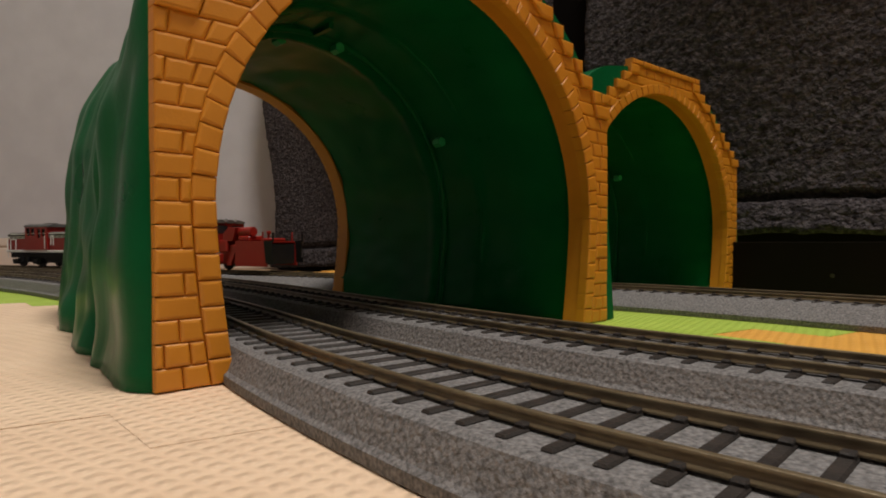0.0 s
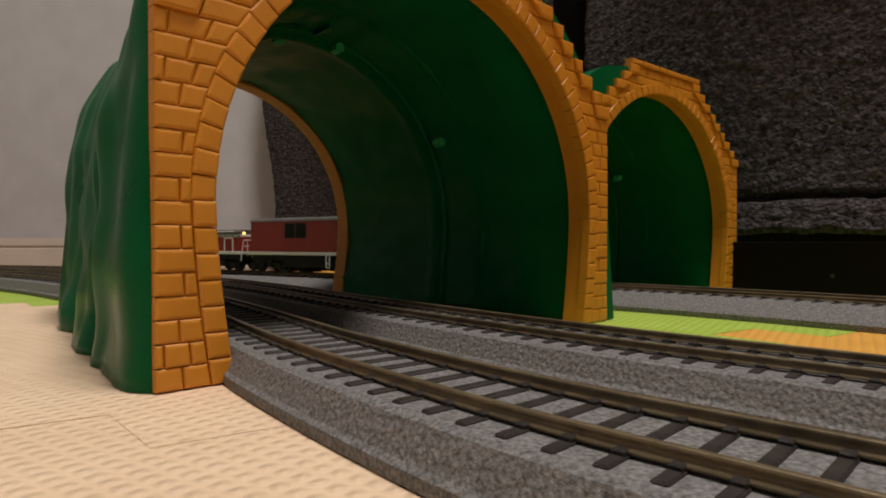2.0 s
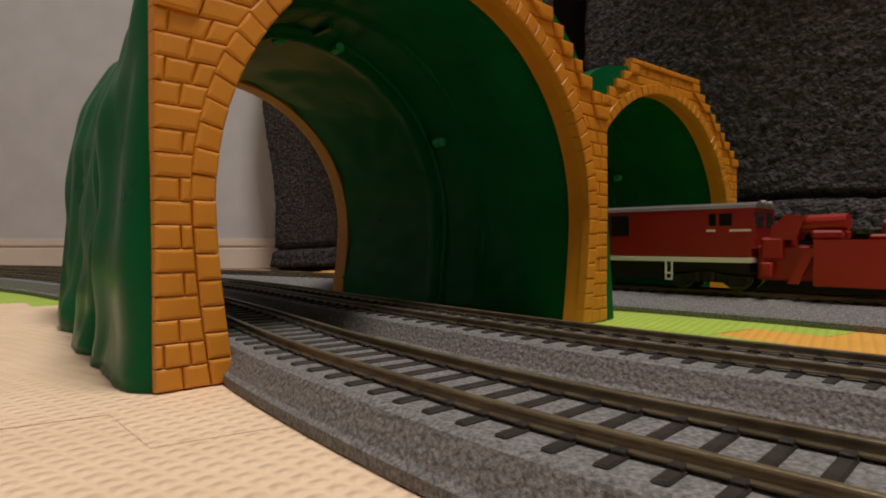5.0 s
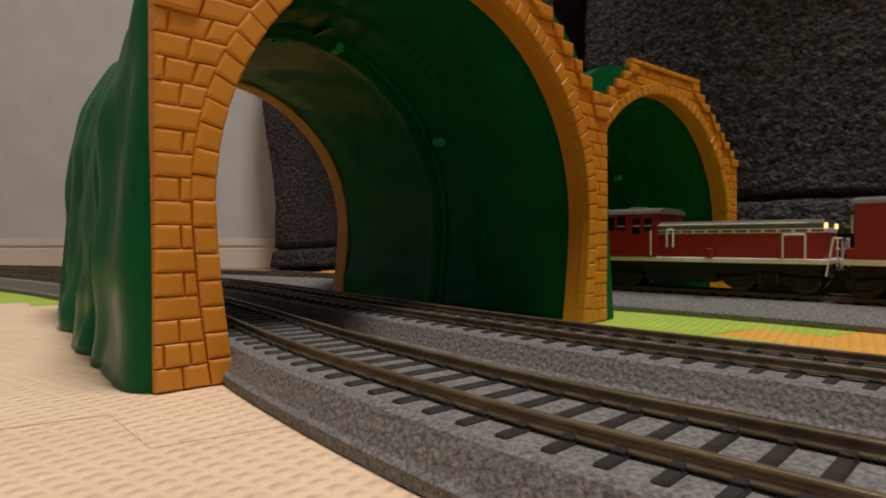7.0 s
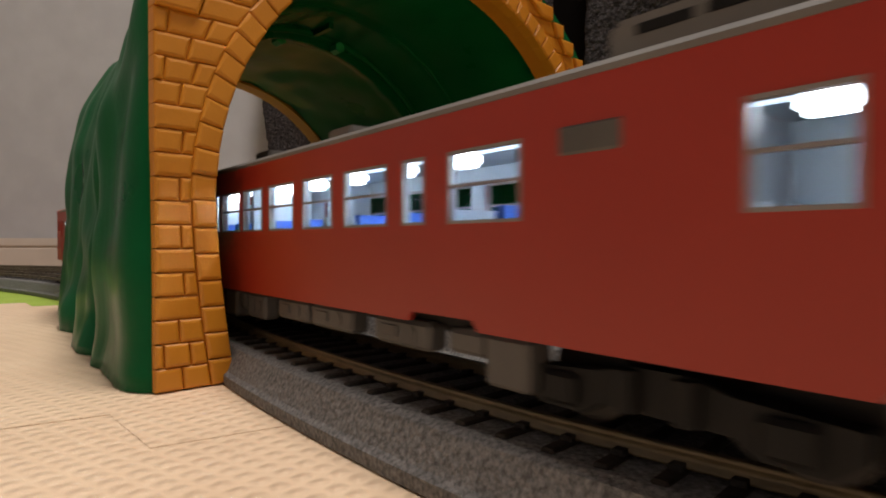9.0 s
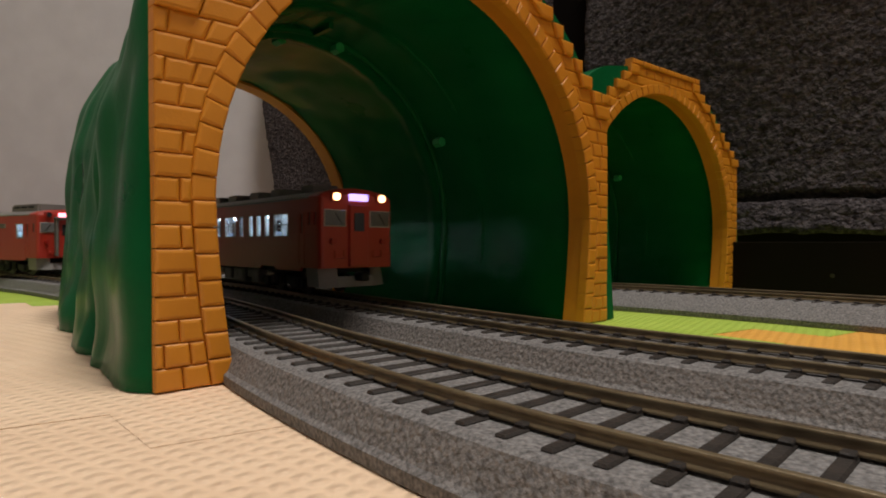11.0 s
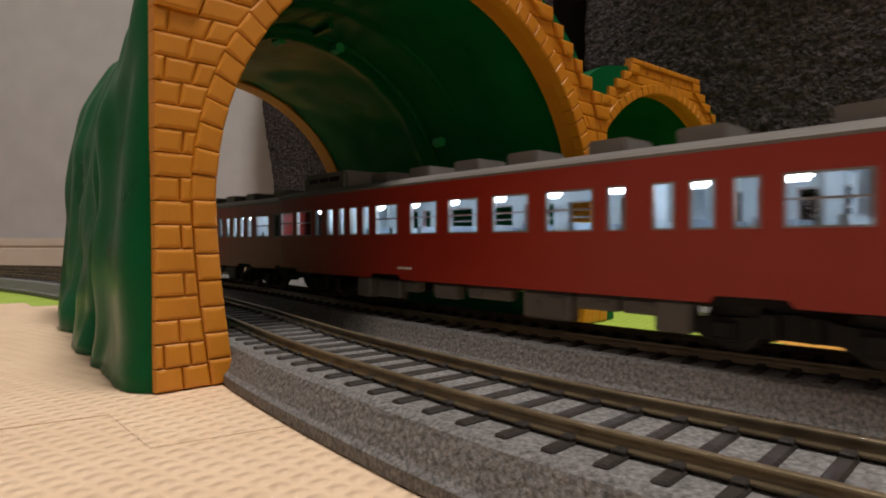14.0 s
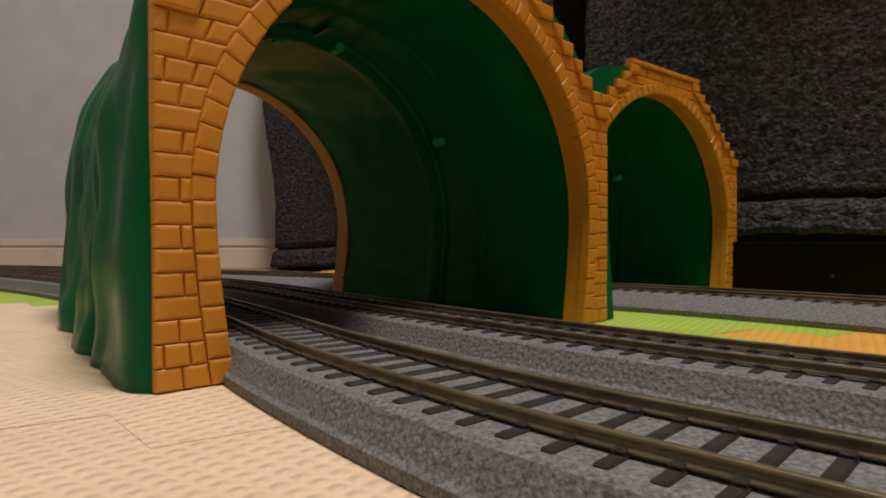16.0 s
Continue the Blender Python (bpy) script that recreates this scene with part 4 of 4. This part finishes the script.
        part("partition", bm, INTERIOR, t)
    for i in blue_seats:
        a, b = spans[i]
        bm = bmesh.new()
        y = near * 0.0095
        box(bm, a - (0.002 if near > 0 else 0.015), b + (0.015 if near > 0 else 0.002), y - 0.0005, y + 0.0005, 0.0135, GUTTER - 0.0035, 0.0003)
        part("blue_panel", bm, SEAT_BLUE, t, "blue interior panel behind the window")
        bm = bmesh.new()
        m = (a + b) / 2
        box(bm, m - 0.0030, m + 0.0030, near * 0.0132 - 0.0012, near * 0.0132 + 0.0012, HEAD - 0.0012, HEAD - 0.0002, 0.0003)
        part("led", bm, LED, t, "bright white lamp")
    # underframe
    bm = bmesh.new()
    box(bm, -X + 0.006, X - 0.006, -0.013, 0.013, 0.0100, CAR_LOW + 0.0002)
    part("underframe", bm, BLACK, t)
    rnd = random.Random(len(label))
    for s in (-1, 1):
        x = -0.046 * k_long
        while x < 0.046 * k_long:
            w = rnd.uniform(0.007, 0.017)
            bm = bmesh.new()
            z0 = rnd.choice((0.0030, 0.0040, 0.0056, 0.0066))
            box(bm, x, x + w, s * 0.0155 - 0.004 if s > 0 else -0.0155, 0.0155 if s > 0 else -0.0115, z0, 0.0102, 0.0007)
            if w > 0.011:
                cyl(bm, (x + w * 0.3, s * 0.0157, (z0 + 0.0102) / 2), (x + w * 0.3, s * 0.0150, (z0 + 0.0102) / 2), 0.0014, 10)
                box(bm, x + w * 0.55, x + w * 0.85, s * 0.0156 - 0.0002, s * 0.0156 + 0.0002, z0 + 0.0015, 0.0090, 0.0001)
            part("equipment_box", bm, UNDER_GREY, t, "grey underfloor equipment box")
            x += w + rnd.choice((0.001, 0.002, 0.0045, 0.008))
    for d in (-1, 1):
        bogie(t, d * 0.072 * k_long)
        bm = bmesh.new()
        for s in (-1, 1):
            box(bm, d * 0.0515 * k_long - 0.004, d * 0.0515 * k_long + 0.004, s * 0.0145 - 0.0025, s * 0.0145 + 0.0025, 0.0036, 0.0105, 0.0006)
        part("tank", bm, UNDER_GREY, t, "grey underfloor tank")
    return t


LONG_CAR = 0.2415


def roof_row(places):
    return [(LONG_CAR / 2 - c / 1000 - 0.0056, LONG_CAR / 2 - c / 1000 + 0.0056, 0.0065, 0.0032, "roof_vent") for c in places]


VENTS = roof_row((33, 63, 87, 112, 137, 166, 190, 213))
COOLED = [(LONG_CAR / 2 - 0.234, LONG_CAR / 2 - 0.201, 0.0100, 0.0058, "cooling_unit")] + roof_row((31, 62, 86, 114, 137, 160, 183))
LOW = [(-0.070, -0.036, 0.011, 0.0040, "cooling_unit"), (-0.02, -0.008, 0.008, 0.0024, "roof_vent"), (0.03, 0.042, 0.008, 0.0024, "roof_vent")]
MIXED = [(-0.096, -0.062, 0.0105, 0.0040, "cooling_unit"), (0.006, 0.016, 0.007, 0.0026, "roof_vent"), (0.05, 0.06, 0.007, 0.0026, "roof_vent")]

cars_near = [
    railcar("vermilion railcar with lit windows, grey roof and dark cab", ROW_NEAR, True, True, LOW, rear_lamps=True, side_vent=True, blue_seats=(0, 9)),
    railcar("vermilion railcar with lit windows and pink glowing rear sign", ROW_NEAR, True, True, MIXED, tail=True, side_vent=True, blue_seats=(0,)),
]
cars_mid = [
    railcar("vermilion leading railcar with two lit headlights and lit windows", ROW_CABBED, True, False, COOLED, length=LONG_CAR, lights=True, blue_seats=(), near=-1),
    railcar("vermilion intermediate railcar with blue window panel and grey roof vents", ROW_TRAILING, False, True, VENTS, length=LONG_CAR, blue_seats=(17,), near=-1),
    railcar("vermilion railcar with cab, grey roof unit and lit windows", ROW_CABBED, True, False, COOLED, length=LONG_CAR, blue_seats=(), near=-1),
    railcar("vermilion last railcar with blue window panel and lit windows", ROW_TRAILING, False, True, VENTS, length=LONG_CAR, blue_seats=(17,), near=-1),
]


# ---- snow-plough train ----
def rod(bm, pts, r=0.00045):
    for a, b in zip(pts, pts[1:]):
        cyl(bm, a, b, r, 6)


def loco():
    """Diesel shunter; leading end +x, 0.130 long."""
    t = thing("diesel_locomotive", "red diesel locomotive with white handrails and grey hood top", "locomotive", "snow plough train")
    bm = bmesh.new()
    box(bm, -0.065, 0.063, -0.0165, 0.0165, 0.0135, 0.0158, 0.0004)
    part("frame_sill", bm, WHITE, t, "white painted frame sill")
    bm = bmesh.new()
    box(bm, -0.063, 0.060, -0.013, 0.013, 0.0085, 0.0136)
    part("underframe", bm, BLACK, t)
    for a, b, z, name in ((-0.0365, 0.061, 0.0292, "long_hood"), (-0.064, -0.030, 0.0285, "short_hood")):
        bm = bmesh.new()
        box(bm, a, b, -0.0152, 0.0152, 0.0158, z, 0.0005)
        hood = part(name, bm, LOCO_RED, t, "red engine hood")
        bm = bmesh.new()
        box(bm, a, b + 0.0001, -0.01545, 0.01545, z - 0.0022, z - 0.0002, 0.0002)
        part("white_band", bm, WHITE, hood, "white band below the hood top")
        bm = bmesh.new()
        prism(bm, [(-0.0154, z - 0.0002), (0.0154, z - 0.0002), (0.0154, z + 0.0018), (0.0125, z + 0.0036), (-0.0125, z + 0.0036), (-0.0154, z + 0.0018)], a + 0.0002, b - 0.0002)
        for v in bm.verts:
            v.co = Vector((v.co.y, v.co.x, v.co.z))
        part("hood_top", bm, UNDER_GREY, hood, "grey hood top with louvres")
        n = int((b - a) / 0.006)
        for k in range(n):
            x = a + 0.003 + k * 0.006
            for s in (-1, 1):
                bm = bmesh.new()
                box(bm, x, x + 0.0046, s * 0.01558 - 0.0001, s * 0.01558 + 0.0001, z - 0.0018, z - 0.0008)
                part("louvre", bm, UNDER_GREY, hood)
        bm = bmesh.new()
        for s in (-1, 1):
            rod(bm, [(a + 0.004, s * 0.0158, z + 0.002), (b - 0.006, s * 0.0158, z + 0.002)], 0.0003)
        part("hood_rail", bm, WHITE, hood)
    bm = bmesh.new()
    holed_wall(bm, -0.0385, -0.0095, 0.0158, 0.0375, [(-0.037, -0.032, 0.029, 0.0358), (-0.031, -0.026, 0.029, 0.0358), (-0.0225, -0.018, 0.027, 0.0352), (-0.0165, -0.0120, 0.0285, 0.0352)], -0.0170, -0.0160)
    holed_wall(bm, -0.0385, -0.0095, 0.0158, 0.0375, [(-0.037, -0.032, 0.029, 0.0358), (-0.031, -0.026, 0.029, 0.0358), (-0.0225, -0.018, 0.027, 0.0352), (-0.0165, -0.0120, 0.0285, 0.0352)], 0.0160, 0.0170)
    for x in (-0.0385, -0.0105):
        box(bm, x, x + 0.001, -0.0160, 0.0160, 0.0158, 0.0375)
    cab = part("cab", bm, LOCO_RED, t, "red cab with side windows")
    bm = bmesh.new()
    box(bm, -0.0372, -0.0112, -0.0158, 0.0158, 0.0265, 0.0370)
    part("cab_glass", bm, DARK_GLASS, cab)
    bm = bmesh.new()
    prism(bm, [(-0.0174, 0.0372), (0.0174, 0.0372), (0.0168, 0.0386), (0.0110, 0.0402), (-0.0110, 0.0402), (-0.0168, 0.0386)], -0.0400, -0.0080)
    for v in bm.verts:
        v.co = Vector((v.co.y, v.co.x, v.co.z))
    part("cab_roof", bm, UNDER_GREY, cab, "grey cab roof")
    bm = bmesh.new()
    box(bm, -0.030, -0.022, -0.004, 0.004, 0.0400, 0.0414, 0.0004)
    part("roof_vent", bm, UNDER_GREY, cab)
    for s in (-1, 1):
        for x, w, z0, z1 in ((0.046, 0.0085, 0.0160, 0.0262), (-0.0045, 0.0030, 0.0205, 0.0290), (-0.0125, 0.0, 0.0165, 0.0290), (-0.058, 0.007, 0.0160, 0.0255)):
            bm = bmesh.new()
            y = s * 0.0168
            pts = [(x, y, z0), (x, y, z1)] + ([(x + w, y, z1), (x + w, y, z0)] if w else [])
            rod(bm, pts)
            part("handrail", bm, WHITE, t, "white handrail")
        for e in (0.0655, -0.0655):
            d = 1 if e > 0 else -1
            bm = bmesh.new()
            rod(bm, [(e - d * 0.0035, s * 0.0160, 0.0085), (e - d * 0.001, s * 0.0158, 0.0245), (e + d * 0.001, s * 0.0085, 0.0245), (e + d * 0.001, s * 0.0085, 0.0120)])
            rod(bm, [(e, s * 0.0125, 0.0245), (e, s * 0.0125, 0.0125)])
            for z in (0.0150, 0.0200):
                rod(bm, [(e, s * 0.0158, z), (e, s * 0.0085, z)])
            part("step_rail", bm, WHITE, t, "white end step rails")
            bm = bmesh.new()
            cyl(bm, (0.0608 if d > 0 else -0.0638, s * 0.0118, 0.0300), (0.0618 if d > 0 else -0.0648, s * 0.0118, 0.0300), 0.0012, 12)
            part("headlight", bm, DIM_LAMP if d > 0 else DARK_GLASS, t, "small warm headlight")
        bm = bmesh.new()
        box(bm, 0.014, 0.017, s * 0.0168 - 0.0012, s * 0.0168 + 0.0012, 0.0158, 0.0202, 0.0003)
        part("tool_box", bm, PLOUGH_RED, t)
    for e in (0.0650, -0.0650):
        bm = bmesh.new()
        box(bm, e - 0.002, e + 0.002, -0.0035, 0.0035, 0.0065, 0.0115, 0.0006)
        part("coupler", bm, BLACK, t)
    for x in (-0.040, 0.040):
        bogie(t, x)
    bm = bmesh.new()
    box(bm, -0.017, 0.017, -0.0135, 0.0135, 0.0040, 0.0090, 0.0008)
    part("fuel_tank", bm, BLACK, t)
    return t


def plough():
    """Rotary plough unit: boxy engine body behind, blade head in front; leading end +x, 0.197 long."""
    t = thing("snow_plough_car", "red snow plough car with boxy engine body and orange-red blade head", "snow plough", "snow plough train")
    bm = bmesh.new()
    box(bm, -0.0985, 0.0215, -0.0165, 0.0165, 0.0135, 0.0160, 0.0004)
    part("frame_sill", bm, WHITE, t, "white painted frame sill")
    bm = bmesh.new()
    box(bm, -0.0965, 0.0215, -0.0165, 0.0165, 0.0160, 0.0205, 0.0005)
    part("lower_body", bm, LOCO_RED, t)
    bm = bmesh.new()
    holed_wall(bm, -0.0935, 0.0225, 0.0200, 0.0385, [(0.0030, 0.0065, 0.0305, 0.0362), (0.0075, 0.0135, 0.0305, 0.0362)], -0.0165, -0.0155)
    holed_wall(bm, -0.0935, 0.0225, 0.0200, 0.0385, [(0.0030, 0.0065, 0.0305, 0.0362), (0.0075, 0.0135, 0.0305, 0.0362)], 0.0155, 0.0165)
    for x in (-0.0935, 0.0215):
        box(bm, x, x + 0.001, -0.0155, 0.0155, 0.0200, 0.0385)
    body = part("body", bm, LOCO_RED, t, "flat-sided red engine body")
    bm = bmesh.new()
    box(bm, 0.0015, 0.0205, -0.0152, 0.0152, 0.0285, 0.0375)
    part("cab_glass", bm, DARK_GLASS, body)
    bm = bmesh.new()
    for s in (-1, 1):
        box(bm, 0.0225, 0.0229, s * 0.008 - 0.0055, s * 0.008 + 0.0055, 0.0300, 0.0365, 0.0002)
    part("windscreen", bm, DARK_GLASS, body)
    bm = bmesh.new()
    prism(bm, [(-0.0168, 0.0384), (0.0168, 0.0384), (0.0162, 0.0398), (0.0110, 0.0412), (-0.0110, 0.0412), (-0.0162, 0.0398)], -0.0945, 0.0235)
    for v in bm.verts:
        v.co = Vector((v.co.y, v.co.x, v.co.z))
    part("body_roof", bm, UNDER_GREY, t, "grey roof")
    for s in (-1, 1):
        for a in (-0.0575, -0.0465):
            bm = bmesh.new()
            box(bm, a, a + 0.0103, s * 0.0165 - 0.0003, s * 0.0165 + 0.0003, 0.0260, 0.0368, 0.0002)
            for k in range(7):
                box(bm, a + 0.0004, a + 0.0099, s * 0.0167 - 0.0003, s * 0.0167 + 0.0003, 0.0268 + k * 0.0014, 0.0272 + k * 0.0014)
            part("louvre", bm, BLACK, body, "black louvred vent")
        for a, b in ((0.0022, 0.0062), (0.0125, 0.0215)):
            bm = bmesh.new()
            box(bm, a, b, s * 0.0165 - 0.0002, s * 0.0165 + 0.0002, 0.0278, 0.0288)
            part("white_stripe", bm, WHITE, body)
        bm = bmesh.new()
        rod(bm, [(-0.0945, s * 0.0150, 0.0265), (-0.0945, s * 0.0150, 0.0340)])
        rod(bm, [(-0.0170, s * 0.0168, 0.0140), (-0.0170, s * 0.0168, 0.0050), (-0.0140, s * 0.0168, 0.0050), (-0.0140, s * 0.0168, 0.0140)])
        rod(bm, [(-0.0170, s * 0.0168, 0.0080), (-0.0140, s * 0.0168, 0.0080)])
        part("step_rail", bm, WHITE, t, "white steps")
        bm = bmesh.new()
        cyl(bm, (0.0225, s * 0.005, 0.0408), (0.0245, s * 0.005, 0.0408), 0.0013, 12)
        part("headlight", bm, SILVER, t)
    bm = bmesh.new()
    box(bm, -0.096, 0.020, -0.013, 0.013, 0.0085, 0.0136)
    box(bm, -0.060, -0.020, -0.0150, 0.0150, 0.0045, 0.0130, 0.0008)
    part("underframe", bm, BLACK, t)
    for x in (-0.078, 0.001):
        bogie(t, x)
    # blade head
    bm = bmesh.new()
    box(bm, 0.0225, 0.046, -0.011, 0.011, 0.0060, 0.0215, 0.0010)
    box(bm, 0.0245, 0.0335, -0.0135, 0.0135, 0.0150, 0.0250, 0.0010)
    part("blade_base", bm, PLOUGH_RED, t)
    bm = bmesh.new()
    prism(bm, [(0.046, 0.0045), (0.0900, 0.0045), (0.0875, 0.0240), (0.046, 0.0240)], -0.0175, -0.0163)
    prism(bm, [(0.046, 0.0045), (0.0900, 0.0045), (0.0875, 0.0240), (0.046, 0.0240)], 0.0163, 0.0175)
    box(bm, 0.046, 0.0875, -0.0163, 0.0163, 0.0228, 0.0240)
    box(bm, 0.046, 0.049, -0.0163, 0.0163, 0.0045, 0.0240)
    for v in bm.verts:
        v.co.x = 0.046 + (v.co.x - 0.046) * 0.72
    part("blade_housing", bm, PLOUGH_RED, t, "orange-red plough housing")
    for s in (-1, 1):
        bm = bmesh.new()
        prism(bm, [(0.0885, 0.0070), (0.0985, 0.0070), (0.0990, 0.0110), (0.0965, 0.0110), (0.0965, 0.0225), (0.0985, 0.0235), (0.0985, 0.0300), (0.0968, 0.0305), (0.0968, 0.0245), (0.0860, 0.0240)], s * 0.0172 - 0.0006, s * 0.0172 + 0.0006)
        for v in bm.verts:
            v.co.x = 0.046 + (v.co.x - 0.046) * 0.72
        part("cutting_blade", bm, BLACK, t, "black cutting blade")
    bm = bmesh.new()
    box(bm, 0.0600, 0.0890, -0.0150, 0.0150, 0.0060, 0.0215)
    for v in bm.verts:
        v.co.x = 0.046 + (v.co.x - 0.046) * 0.72
    part("rotor_drum", bm, BLACK, t, "black rotor inside the housing")
    bm = bmesh.new()
    prism(bm, [(0.0285, 0.0240), (0.0385, 0.0240), (0.0420, 0.0345), (0.0350, 0.0350), (0.0290, 0.0300)], -0.0130, 0.0010)
    cyl(bm, (0.0370, -0.006, 0.0310), (0.0570, -0.009, 0.0315), 0.0036, 14)
    box(bm, 0.0440, 0.0560, -0.013, 0.004, 0.0240, 0.0280, 0.0010)
    box(bm, 0.0640, 0.0760, -0.010, 0.006, 0.0240, 0.0262, 0.0008)
    part("snow_chute", bm, PLOUGH_RED, t, "orange-red snow chute")
    bm = bmesh.new()
    cyl(bm, (0.0690, -0.006, 0.0258), (0.0690, -0.006, 0.0300), 0.0009, 8)
    cyl(bm, (0.0684, -0.006, 0.0305), (0.0706, -0.006, 0.0305), 0.0015, 12)
    part("work_lamp", bm, PLOUGH_RED, t)
    for s in (-1, 1):
        bm = bmesh.new()
        prism(bm, [(0.0360, 0.0050), (0.0400, 0.0050), (0.0470, 0.0200), (0.0430, 0.0200)], s * 0.0150 - 0.0012, s * 0.0150 + 0.0012)
        part("lift_arm", bm, PLOUGH_RED, t)
        bm = bmesh.new()
        box(bm, 0.0725, 0.0735, s * 0.0168 - 0.0004, s * 0.0168 + 0.0004, 0.0240, 0.0310)
        part("marker_post", bm, PLOUGH_RED, t)
        bm = bmesh.new()
        box(bm, 0.0255, 0.0300, s * 0.0150 - 0.002, s * 0.0150 + 0.002, 0.0075, 0.0140, 0.0006)
        part("arm_bracket", bm, PLOUGH_RED, t)
    return t


engine, plough_car = loco(), plough()


# ---- movement ----
def run(ob, line, s_of_t, half, sign, times):
    """Carry ob along the line, its two bogies at +-half on it; sign: -1 where it runs towards the line's start."""
    rows = []
    for t in times:
        s = s_of_t(t)
        xa, ya, _ = at(line, s + sign * half)
        xb, yb, _ = at(line, s - sign * half)
        rows.append((t, pose((xa + xb) / 2, (ya + yb) / 2, RAIL_TOP, 0, 0, math.degrees(math.atan2(ya - yb, xa - xb)))))
    walk(ob, rows)


TIMES = [i * 0.25 for i in range(65)]
PITCH = 0.2455


def clamp(t, a, b):
    return min(max(t, a), b)


def motions():
    for i, c in enumerate(cars_near):
        run(c, LINE_NEAR, lambda t: sN + 0.029 + 0.246 * (clamp(t, 6.0, 12.0) - 7.5) - 0.2275 * i - CAR / 2, 0.072, 1, TIMES)
    for i, c in enumerate(cars_mid):
        run(c, LINE_MID, lambda t: sM - 0.2283 - 0.235 * (clamp(t, 9.2, 16.0) - 12.5) + 0.15 * (10.6 - clamp(t, 9.2, 10.6)) ** 2 - 0.25 * max(0.0, t - 15.5) ** 2 + PITCH * i + LONG_CAR / 2, 0.0805, -1, TIMES)
    run(plough_car, LINE_FAR, lambda t: sF + 0.4005 - 0.0776 * clamp(t, 0, 10.5), 0.040, -1, TIMES)
    run(engine, LINE_FAR, lambda t: sF + 0.568 - 0.0776 * clamp(t, 0, 10.5), 0.040, -1, TIMES)


motions()
